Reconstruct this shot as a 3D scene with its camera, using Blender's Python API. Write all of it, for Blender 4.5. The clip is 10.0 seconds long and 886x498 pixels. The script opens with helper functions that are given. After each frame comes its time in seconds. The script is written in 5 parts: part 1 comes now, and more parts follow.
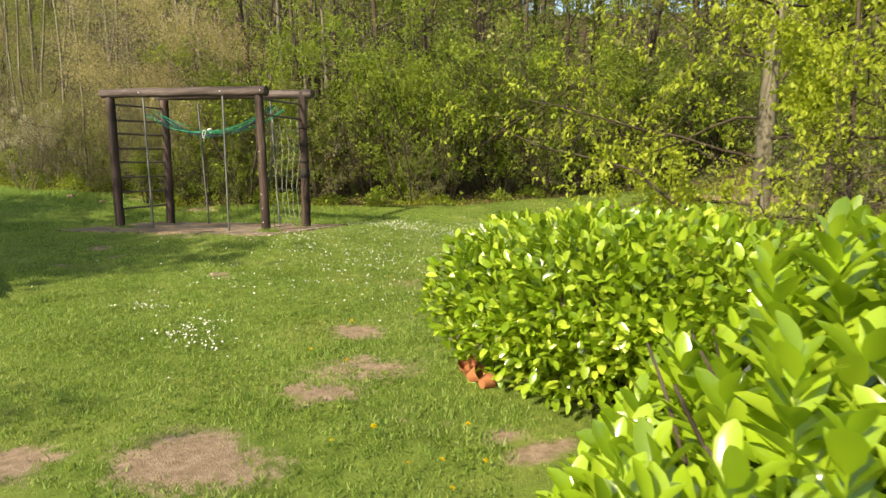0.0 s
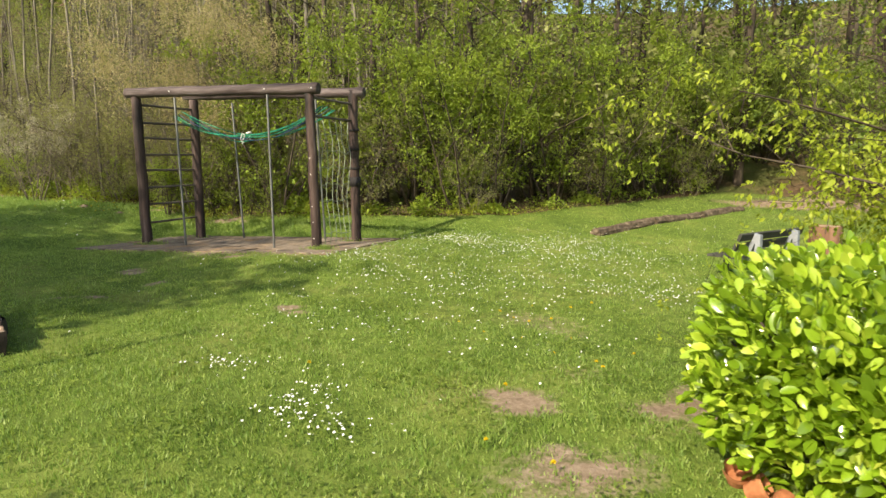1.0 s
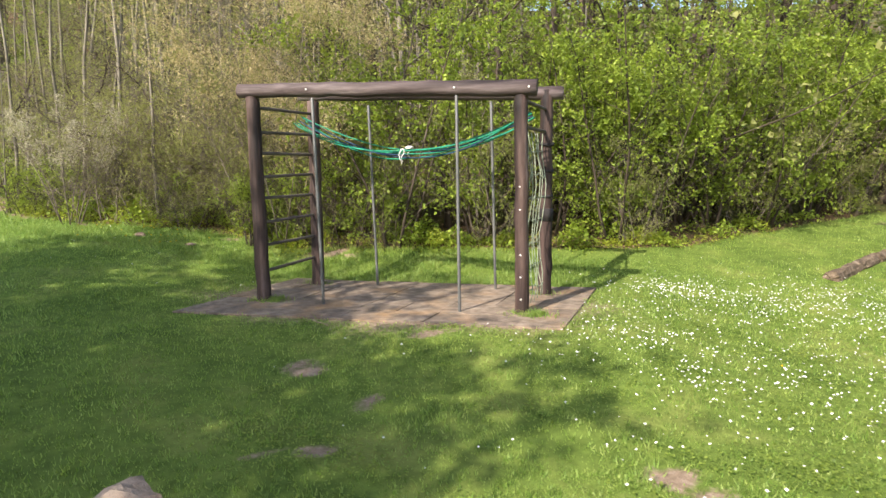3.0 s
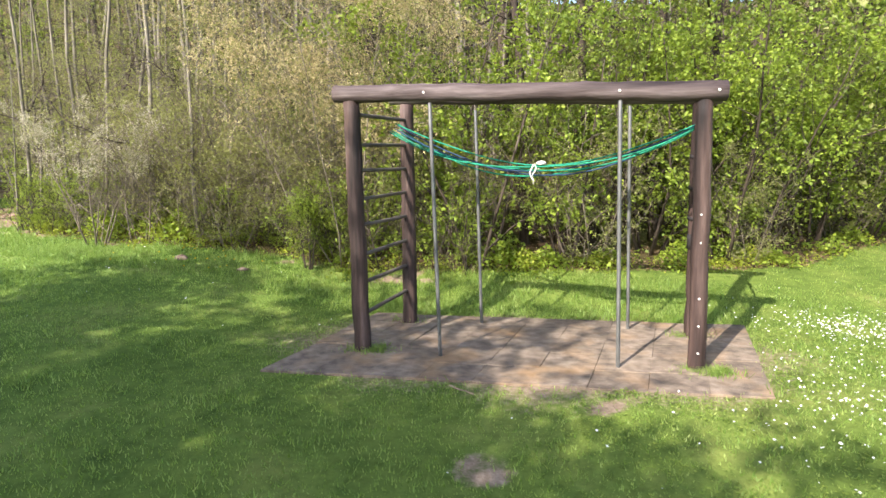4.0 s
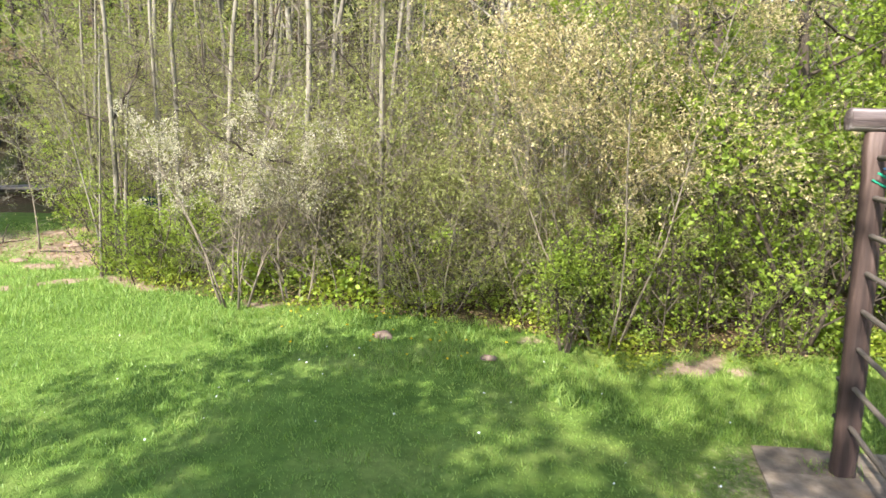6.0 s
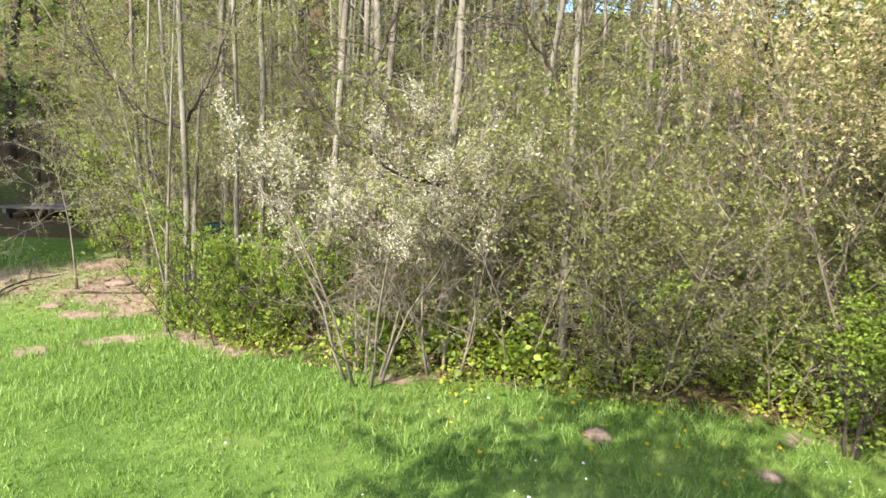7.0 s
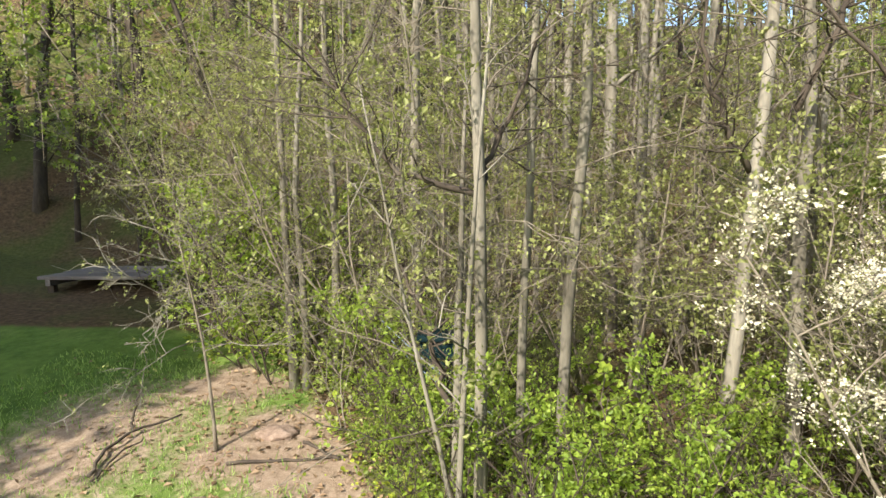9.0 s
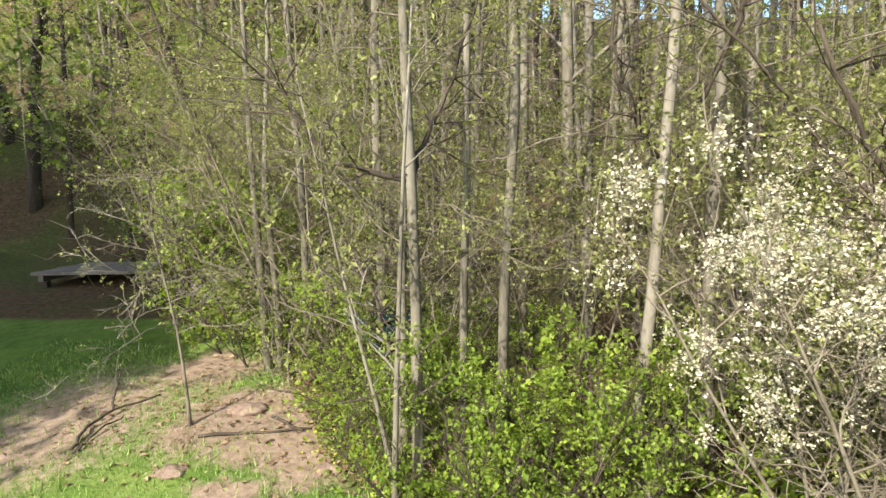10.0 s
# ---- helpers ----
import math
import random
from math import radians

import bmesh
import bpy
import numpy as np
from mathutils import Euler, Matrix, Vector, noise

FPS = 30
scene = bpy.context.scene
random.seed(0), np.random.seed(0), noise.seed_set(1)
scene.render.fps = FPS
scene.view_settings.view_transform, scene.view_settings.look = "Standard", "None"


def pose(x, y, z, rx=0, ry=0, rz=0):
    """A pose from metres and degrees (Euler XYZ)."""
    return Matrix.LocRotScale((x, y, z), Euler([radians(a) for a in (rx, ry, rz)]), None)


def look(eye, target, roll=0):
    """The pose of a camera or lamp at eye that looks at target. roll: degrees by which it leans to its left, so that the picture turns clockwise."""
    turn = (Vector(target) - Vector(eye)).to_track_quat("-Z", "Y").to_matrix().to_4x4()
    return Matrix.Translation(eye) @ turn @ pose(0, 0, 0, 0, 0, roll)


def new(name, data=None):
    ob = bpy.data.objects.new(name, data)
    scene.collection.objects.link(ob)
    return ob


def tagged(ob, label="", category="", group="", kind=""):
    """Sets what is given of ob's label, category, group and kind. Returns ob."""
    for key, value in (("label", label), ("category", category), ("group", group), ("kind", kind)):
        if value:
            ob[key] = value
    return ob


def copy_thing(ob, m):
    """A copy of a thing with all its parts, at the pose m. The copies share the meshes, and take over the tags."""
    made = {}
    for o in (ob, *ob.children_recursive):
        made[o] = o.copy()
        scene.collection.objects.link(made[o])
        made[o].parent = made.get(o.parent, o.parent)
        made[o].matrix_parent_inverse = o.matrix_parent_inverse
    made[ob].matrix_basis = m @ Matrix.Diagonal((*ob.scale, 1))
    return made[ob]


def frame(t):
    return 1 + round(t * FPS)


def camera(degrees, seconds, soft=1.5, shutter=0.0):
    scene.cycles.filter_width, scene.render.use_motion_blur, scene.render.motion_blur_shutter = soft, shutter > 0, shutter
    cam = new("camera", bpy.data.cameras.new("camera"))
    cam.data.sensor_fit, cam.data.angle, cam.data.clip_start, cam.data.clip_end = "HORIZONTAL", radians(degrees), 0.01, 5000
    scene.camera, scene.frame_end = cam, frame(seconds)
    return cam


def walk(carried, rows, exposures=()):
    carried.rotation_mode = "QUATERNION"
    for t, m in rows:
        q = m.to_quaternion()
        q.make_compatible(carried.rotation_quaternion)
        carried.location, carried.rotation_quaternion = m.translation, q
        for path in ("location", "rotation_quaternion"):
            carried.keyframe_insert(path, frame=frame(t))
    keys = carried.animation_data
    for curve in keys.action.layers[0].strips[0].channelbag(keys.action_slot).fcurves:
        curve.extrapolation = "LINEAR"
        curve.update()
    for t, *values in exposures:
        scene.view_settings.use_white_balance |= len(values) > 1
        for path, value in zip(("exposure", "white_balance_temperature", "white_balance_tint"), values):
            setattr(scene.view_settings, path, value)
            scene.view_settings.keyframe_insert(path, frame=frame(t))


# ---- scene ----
cam = camera(71.7, 10.0, shutter=0.1)
PATH = [
    (0, (9.538, -9.488, 0.992), (8.945, -7.593, 0.756), -0.2),
    (0.5, (8.692, -8.981, 1.038), (8.105, -7.083, 0.805), -0.2),
    (1, (7.92, -8.577, 1.11), (7.342, -6.676, 0.879), -0.5),
    (1.5, (7.073, -8.145, 1.216), (6.5, -6.243, 0.979), -0.3),
    (2, (6.115, -7.66, 1.319), (5.558, -5.754, 1.081), -0.3),
    (2.2, (5.739, -7.481, 1.366), (5.185, -5.574, 1.13), -0.2),
    (3.5, (3.093, -6.161, 1.697), (2.609, -4.236, 1.45), -0.4),
    (4, (2.239, -5.711, 1.838), (1.767, -3.784, 1.58), -0.4),
    (4.5, (1.327, -5.401, 1.942), (0.872, -3.471, 1.683), 0.3),
    (5, (0.323, -5.038, 2.01), (-0.106, -3.099, 1.768), 0.9),
    (5.5, (-1.02, -4.439, 2.212), (-1.398, -2.493, 1.943), 0.8),
    (5.7, (-1.456, -4.168, 2.324), (-1.816, -2.221, 2.036), 0.7),
    (6.8, (-3.775, -2.299, 2.283), (-4.14, -0.346, 2.053), 1.5),
    (7, (-4.152, -2.043, 2.326), (-4.514, -0.089, 2.098), 1.3),
    (7.5, (-5.14, -1.292, 2.452), (-5.507, 0.661, 2.225), 0.8),
    (8, (-6.133, -0.604, 2.638), (-6.491, 1.35, 2.406), 0.7),
    (8.5, (-6.959, 0.008, 2.808), (-7.315, 1.961, 2.567), 0.3),
    (9, (-7.368, 0.319, 2.752), (-7.726, 2.28, 2.581), -0.4),
    (9.5, (-7.168, 0.195, 2.733), (-7.529, 2.154, 2.553), -1.3),
    (10, (-6.946, 0.048, 2.693), (-7.309, 2.007, 2.51), -1.3),
]
walk(cam, [(t, look(eye, target, roll)) for t, eye, target, roll in PATH], exposures=[(0.0, 0.88, 7900, 7), (1.0, 0.9, 7400, 8), (2.0, 1.0, 7000, 10), (3.5, 1.38, 6450, 15), (4.5, 1.63, 6300, 14), (5.5, 1.75, 6200, 11), (7.0, 1.55, 6200, 10), (8.0, 1.25, 6300, 10), (9.0, 1.32, 6400, 9), (10.0, 1.3, 6400, 9)])

# ---------------------------------------------------------------- light
SUN_DIR = Vector((0.39, 0.92, -0.74)).normalized()     # the way the sunlight travels
world = bpy.data.worlds.new("sky")
scene.world = world
world.use_nodes = True
wt = world.node_tree
sky = wt.nodes.new("ShaderNodeTexSky")
sky.sky_type, sky.sun_disc = "NISHITA", False
sky.sun_elevation = math.asin(-SUN_DIR.z)
sky.sun_rotation = math.atan2(-SUN_DIR.x, -SUN_DIR.y)
sky.air_density, sky.dust_density = 1.0, 1.5
wt.links.new(sky.outputs[0], wt.nodes["Background"].inputs[0])
wt.nodes["Background"].inputs[1].default_value = 0.15
sun = new("sun", bpy.data.lights.new("sun", "SUN"))
sun.data.energy, sun.data.angle, sun.data.color = 4.6, radians(0.55), (1.0, 0.93, 0.80)
sun.matrix_world = SUN_DIR.to_track_quat("-Z", "Y").to_matrix().to_4x4()


# ---------------------------------------------------------------- materials
def nodes_of(name):
    m = bpy.data.materials.new(name)
    m.use_nodes = True
    nt = m.node_tree
    return m, nt, nt.nodes["Principled BSDF"]


def ramp(nt, fac, stops):
    r = nt.nodes.new("ShaderNodeValToRGB")
    el = r.color_ramp.elements
    while len(el) < len(stops):
        el.new(0.5)
    for e, (p, c) in zip(el, stops):
        e.position, e.color = p, (*c, 1)
    nt.links.new(fac, r.inputs[0])
    return r.outputs[0]


def noise_out(nt, scale, detail=4, rough=0.6, stretch=(1, 1, 1), obj=True):
    tc = nt.nodes.new("ShaderNodeTexCoord")
    mp = nt.nodes.new("ShaderNodeMapping")
    mp.inputs["Scale"].default_value = stretch
    n = nt.nodes.new("ShaderNodeTexNoise")
    n.inputs["Scale"].default_value, n.inputs["Detail"].default_value, n.inputs["Roughness"].default_value = scale, detail, rough
    nt.links.new(tc.outputs["Object" if obj else "Generated"], mp.inputs[0])
    nt.links.new(mp.outputs[0], n.inputs["Vector"])
    return n.outputs[0]


def mix(nt, fac, a, b, kind="MIX"):
    m = nt.nodes.new("ShaderNodeMix")
    m.data_type, m.blend_type = "RGBA", kind
    for sock, v in ((m.inputs[0], fac), (m.inputs[6], a), (m.inputs[7], b)):
        if isinstance(v, (int, float)):
            sock.default_value = v
        elif isinstance(v, tuple):
            sock.default_value = (*v, 1)
        else:
            nt.links.new(v, sock)
    return m.outputs[2]


def bump(nt, bsdf, height, strength=0.5, dist=0.01):
    b = nt.nodes.new("ShaderNodeBump")
    b.inputs["Strength"].default_value, b.inputs["Distance"].default_value = strength, dist
    nt.links.new(height, b.inputs["Height"])
    nt.links.new(b.outputs[0], bsdf.inputs["Normal"])


def rough_mat(name, stops, scale=8, stretch=(1, 1, 1), rough=0.85, bstr=0.5, bdist=0.01, fine=60, spec=0.3, metal=0.0):
    """A matt surface with variation at two scales and a fine relief."""
    m, nt, b = nodes_of(name)
    big = noise_out(nt, scale, 5, 0.6, stretch)
    small = noise_out(nt, fine, 3, 0.7, stretch)
    base = ramp(nt, big, stops)
    col = mix(nt, 0.45, base, ramp(nt, small, [(0.25, (0.35, 0.35, 0.35)), (0.75, (1.0, 1.0, 1.0))]), "MULTIPLY")
    nt.links.new(col, b.inputs["Base Color"])
    b.inputs["Roughness"].default_value, b.inputs["Specular IOR Level"].default_value = rough, spec
    b.inputs["Metallic"].default_value = metal
    bump(nt, b, small, bstr, bdist)
    return m


def leaf_mat(name, stops, through_col, share=0.35, rough=0.5, spec=0.35):
    """Leaves: each one its own shade; light shines through them."""
    m, nt, b = nodes_of(name)
    g = nt.nodes.new("ShaderNodeNewGeometry")
    big = noise_out(nt, 1.3, 2)
    add = nt.nodes.new("ShaderNodeMath")
    add.operation = "MULTIPLY_ADD"
    add.inputs[1].default_value, add.inputs[2].default_value = 0.62, 0.0
    nt.links.new(g.outputs["Random Per Island"], add.inputs[0])
    add2 = nt.nodes.new("ShaderNodeMath")
    add2.operation = "MULTIPLY_ADD"
    add2.inputs[1].default_value = 0.38
    nt.links.new(big, add2.inputs[0])
    nt.links.new(add.outputs[0], add2.inputs[2])
    col = ramp(nt, add2.outputs[0], stops)
    nt.links.new(col, b.inputs["Base Color"])
    b.inputs["Roughness"].default_value, b.inputs["Specular IOR Level"].default_value = rough, spec
    t = nt.nodes.new("ShaderNodeBsdfTranslucent")
    nt.links.new(mix(nt, 0.6, col, through_col), t.inputs[0])
    mx = nt.nodes.new("ShaderNodeMixShader")
    mx.inputs[0].default_value = share
    nt.links.new(b.outputs[0], mx.inputs[1])
    nt.links.new(t.outputs[0], mx.inputs[2])
    nt.links.new(mx.outputs[0], nt.nodes["Material Output"].inputs[0])
    return m


M_POST = rough_mat("creosoted_wood", [(0.34, (0.011, 0.007, 0.0065)), (0.48, (0.042, 0.025, 0.021)), (0.6, (0.088, 0.056, 0.047)), (0.7, (0.18, 0.13, 0.115))], 8, (1, 1, 0.08), 0.7, 0.9, 0.01, 38)
M_BEAM = rough_mat("weathered_beam", [(0.34, (0.02, 0.013, 0.013)), (0.48, (0.075, 0.054, 0.052)), (0.6, (0.14, 0.11, 0.107)), (0.7, (0.3, 0.26, 0.255))], 8, (0.08, 1, 1), 0.7, 0.9, 0.01, 38)
M_RUNG = rough_mat("grey_rung_wood", [(0.3, (0.07, 0.055, 0.045)), (0.7, (0.17, 0.14, 0.115))], 7, (1, 0.2, 1), 0.8)
M_STEEL = rough_mat("galvanised_steel", [(0.3, (0.09, 0.092, 0.09)), (0.7, (0.19, 0.19, 0.182))], 14, (1, 1, 0.3), 0.5, 0.15, 0.002, 90, 0.5, 0.35)
M_BOLT = rough_mat("bolt_cap", [(0.3, (0.6, 0.58, 0.55)), (0.7, (0.8, 0.78, 0.75))], 30, (1, 1, 1), 0.45)
M_TEAL = rough_mat("teal_rope", [(0.3, (0.003, 0.1, 0.06)), (0.7, (0.016, 0.34, 0.19))], 40, (1, 1, 1), 0.6, 0.8, 0.004, 150)
M_DKROPE = rough_mat("dark_blue_rope", [(0.3, (0.01, 0.03, 0.07)), (0.7, (0.03, 0.07, 0.13))], 25, (1, 1, 1), 0.7, 0.8, 0.004, 150)
M_NET = rough_mat("grey_green_rope", [(0.3, (0.16, 0.2, 0.13)), (0.7, (0.36, 0.4, 0.3))], 25, (1, 1, 1), 0.8, 0.8, 0.004, 150)
M_RAG = rough_mat("white_cloth", [(0.3, (0.6, 0.55, 0.48)), (0.7, (0.8, 0.78, 0.74))], 20, (1, 1, 1), 0.9)
M_RUBBER = rough_mat("black_rubber", [(0.3, (0.015, 0.013, 0.013)), (0.7, (0.035, 0.03, 0.03))], 12)
M_SLAT = rough_mat("dark_bench_slat", [(0.3, (0.028, 0.03, 0.026)), (0.7, (0.085, 0.08, 0.068))], 6, (0.3, 0.3, 1), 0.7)
M_CONC = rough_mat("pale_concrete", [(0.3, (0.22, 0.235, 0.26)), (0.7, (0.32, 0.34, 0.37))], 9, (1, 1, 1), 0.85)
M_STUMP = rough_mat("bare_stump_wood", [(0.25, (0.09, 0.045, 0.026)), (0.5, (0.2, 0.105, 0.062)), (0.75, (0.3, 0.18, 0.115))], 6, (1, 1, 0.15), 0.85, 0.9, 0.012, 35)
M_CUT = rough_mat("cut_wood", [(0.3, (0.28, 0.19, 0.12)), (0.7, (0.5, 0.38, 0.27))], 5, (1, 1, 1), 0.9, 0.8, 0.01, 40)
M_CHUNK = rough_mat("split_trunk_wood", [(0.28, (0.13, 0.088, 0.06)), (0.5, (0.28, 0.21, 0.155)), (0.75, (0.43, 0.345, 0.27))], 6, (1, 1, 0.6), 0.9, 1.0, 0.02, 28)
M_CHUNKBARK = rough_mat("split_trunk_bark", [(0.3, (0.026, 0.019, 0.015)), (0.7, (0.075, 0.055, 0.043))], 9, (1, 1, 0.3), 0.9, 1.0, 0.02, 25)
M_LOG = rough_mat("old_log", [(0.3, (0.05, 0.036, 0.026)), (0.52, (0.13, 0.095, 0.065)), (0.72, (0.27, 0.21, 0.15))], 11, (1, 1, 1), 0.95, 1.0, 0.015, 45)
M_SOIL = rough_mat("crumbly_soil", [(0.3, (0.15, 0.1, 0.072)), (0.55, (0.26, 0.185, 0.14)), (0.75, (0.36, 0.27, 0.21))], 14, (1, 1, 1), 0.95, 0.9, 0.01, 60)
M_POT = rough_mat("terracotta", [(0.3, (0.3, 0.1, 0.042)), (0.7, (0.46, 0.19, 0.085))], 12, (1, 1, 1), 0.85)
M_BARK_PALE = rough_mat("pale_grey_bark", [(0.3, (0.075, 0.065, 0.048)), (0.5, (0.19, 0.168, 0.13)), (0.75, (0.36, 0.325, 0.27))], 4, (1, 1, 0.25), 0.9, 0.6, 0.006, 40)
M_BARK_DARK = rough_mat("dark_brown_bark", [(0.3, (0.035, 0.026, 0.02)), (0.6, (0.085, 0.065, 0.048)), (0.8, (0.15, 0.125, 0.095))], 5, (1, 1, 0.25), 0.9, 0.7, 0.008, 40)
M_TWIG = rough_mat("grey_brown_twig", [(0.3, (0.12, 0.096, 0.07)), (0.7, (0.26, 0.22, 0.17))], 5, (1, 1, 1), 0.9)
M_BIN = rough_mat("dark_teal_plastic", [(0.3, (0.005, 0.017, 0.021)), (0.7, (0.012, 0.03, 0.035))], 6, (1, 1, 1), 0.95, 0.5, 0.01, 60, 0.1)
M_LINE = rough_mat("pale_blue_rope", [(0.3, (0.16, 0.2, 0.25)), (0.7, (0.3, 0.35, 0.4))], 25, (1, 1, 1), 0.7)
M_LABEL = rough_mat("yellow_label", [(0.3, (0.6, 0.36, 0.03)), (0.7, (0.75, 0.5, 0.06))], 20)
M_DECK = rough_mat("weathered_deck", [(0.3, (0.13, 0.11, 0.1)), (0.7, (0.26, 0.23, 0.215))], 5, (0.3, 1, 1), 0.85)
M_WHITE = rough_mat("daisy_petals", [(0.3, (0.7, 0.7, 0.67)), (0.7, (0.82, 0.82, 0.79))], 8, (1, 1, 1), 0.7)
M_YELLOW = rough_mat("dandelion_yellow", [(0.3, (0.72, 0.5, 0.01)), (0.7, (0.85, 0.66, 0.03))], 20, (1, 1, 1), 0.7)

L_SHRUB = leaf_mat("fresh_hornbeam_leaf", [(0.1, (0.065, 0.1, 0.016)), (0.5, (0.178, 0.255, 0.03)), (0.9, (0.35, 0.42, 0.058))], (0.44, 0.54, 0.06), 0.43)
L_MID = leaf_mat("low_shrub_leaf", [(0.1, (0.075, 0.125, 0.017)), (0.5, (0.19, 0.27, 0.035)), (0.9, (0.35, 0.42, 0.065))], (0.46, 0.57, 0.065), 0.45)
L_DEEP = leaf_mat("mid_green_leaf", [(0.1, (0.045, 0.085, 0.014)), (0.5, (0.13, 0.19, 0.03)), (0.9, (0.26, 0.32, 0.06))], (0.42, 0.5, 0.07), 0.42)
L_OLIVE = leaf_mat("olive_young_leaf", [(0.1, (0.085, 0.098, 0.03)), (0.5, (0.22, 0.235, 0.075)), (0.9, (0.38, 0.39, 0.15))], (0.48, 0.49, 0.13), 0.44)
L_TAN = leaf_mat("tan_catkins", [(0.1, (0.28, 0.21, 0.11)), (0.5, (0.52, 0.44, 0.235)), (0.9, (0.7, 0.61, 0.38))], (0.62, 0.53, 0.26), 0.42, 0.8, 0.1)
L_BLOSSOM = leaf_mat("white_blossom", [(0.1, (0.36, 0.32, 0.2)), (0.5, (0.53, 0.49, 0.36)), (0.9, (0.7, 0.66, 0.55))], (0.6, 0.56, 0.42), 0.25, 0.7, 0.2)
L_BRAMBLE = leaf_mat("yellow_green_leaf", [(0.1, (0.07, 0.1, 0.012)), (0.5, (0.2, 0.25, 0.025)), (0.9, (0.4, 0.43, 0.05))], (0.5, 0.54, 0.06), 0.38)
L_LAUREL = leaf_mat("glossy_laurel_leaf", [(0.1, (0.045, 0.095, 0.008)), (0.5, (0.235, 0.365, 0.024)), (0.9, (0.35, 0.47, 0.045))], (0.54, 0.75, 0.04), 0.3, 0.14, 1.0)
L_HEDGE = leaf_mat("clipped_laurel_leaf", [(0.1, (0.03, 0.065, 0.007)), (0.5, (0.2, 0.325, 0.022)), (0.9, (0.46, 0.56, 0.07))], (0.52, 0.7, 0.04), 0.3, 0.2, 0.8)
L_CHESTNUT = leaf_mat("hanging_young_leaf", [(0.1, (0.14, 0.19, 0.018)), (0.5, (0.3, 0.37, 0.032)), (0.9, (0.45, 0.49, 0.07))], (0.62, 0.68, 0.08), 0.47)
L_GRASS = leaf_mat("grass_blade", [(0.1, (0.055, 0.105, 0.018)), (0.5, (0.16, 0.262, 0.05)), (0.9, (0.38, 0.44, 0.14))], (0.44, 0.57, 0.1), 0.42, 0.5, 0.3)
L_LUSH = leaf_mat("lush_grass_blade", [(0.1, (0.052, 0.108, 0.02)), (0.5, (0.158, 0.266, 0.054)), (0.9, (0.36, 0.45, 0.145))], (0.42, 0.58, 0.11), 0.42, 0.5, 0.3)
L_LITTER = leaf_mat("dry_leaf", [(0.1, (0.09, 0.055, 0.03)), (0.5, (0.2, 0.13, 0.075)), (0.9, (0.36, 0.26, 0.16))], (0.3, 0.2, 0.1), 0.1, 0.85, 0.2)


def ground_mat():
    m, nt, b = nodes_of("lawn_and_forest_floor")
    att = {}
    for key in ("litter", "bare", "lush"):
        a = nt.nodes.new("ShaderNodeAttribute")
        a.attribute_name = key
        att[key] = a.outputs["Fac"]
    n1, n2, n3 = noise_out(nt, 0.8, 5), noise_out(nt, 14, 5, 0.7), noise_out(nt, 90, 3, 0.7)
    grass = mix(nt, 0.6, ramp(nt, n1, [(0.3, (0.11, 0.165, 0.032)), (0.5, (0.165, 0.23, 0.045)), (0.75, (0.26, 0.28, 0.078))]),
                ramp(nt, n2, [(0.3, (0.4, 0.4, 0.35)), (0.7, (1.0, 1.0, 1.0))]), "MULTIPLY")
    grass = mix(nt, 0.42, grass, ramp(nt, noise_out(nt, 4.5, 4, 0.65), [(0.36, (0.3, 0.42, 0.3)), (0.55, (1.0, 1.0, 1.0))]), "MULTIPLY")
    grass = mix(nt, att["lush"], grass, mix(nt, 1.0, grass, (0.9, 1.03, 1.06), "MULTIPLY"))
    soil = mix(nt, 0.5, ramp(nt, n2, [(0.25, (0.17, 0.115, 0.078)), (0.5, (0.3, 0.22, 0.155)), (0.75, (0.43, 0.335, 0.25))]),
               ramp(nt, n3, [(0.3, (0.5, 0.5, 0.5)), (0.7, (1, 1, 1))]), "MULTIPLY")
    lit = mix(nt, 0.6, ramp(nt, n2, [(0.25, (0.045, 0.03, 0.018)), (0.5, (0.12, 0.08, 0.045)), (0.75, (0.24, 0.16, 0.09))]),
              ramp(nt, n3, [(0.3, (0.35, 0.35, 0.35)), (0.7, (1, 1, 1))]), "MULTIPLY")

    def edge_of(fac, lo, hi):
        s = nt.nodes.new("ShaderNodeMath")
        s.operation = "MULTIPLY_ADD"
        s.inputs[1].default_value = 0.7
        nt.links.new(n2, s.inputs[0])
        nt.links.new(fac, s.inputs[2])
        return ramp(nt, s.outputs[0], [(lo, (0, 0, 0)), (hi, (1, 1, 1))])
    green = ramp(nt, noise_out(nt, 0.5, 4), [(0.42, (0, 0, 0)), (0.6, (0.75, 0.75, 0.75))])
    lit = mix(nt, green, lit, mix(nt, 0.6, (0.09, 0.12, 0.03), ramp(nt, n2, [(0.3, (0.3, 0.3, 0.3)), (0.7, (1, 1, 1))]), "MULTIPLY"))
    c = mix(nt, edge_of(att["bare"], 0.62, 0.9), grass, soil)
    c = mix(nt, edge_of(att["litter"], 0.7, 0.95), c, lit)
    nt.links.new(c, b.inputs["Base Color"])
    b.inputs["Roughness"].default_value, b.inputs["Specular IOR Level"].default_value = 0.95, 0.1
    bump(nt, b, n3, 0.8, 0.02)
    return m


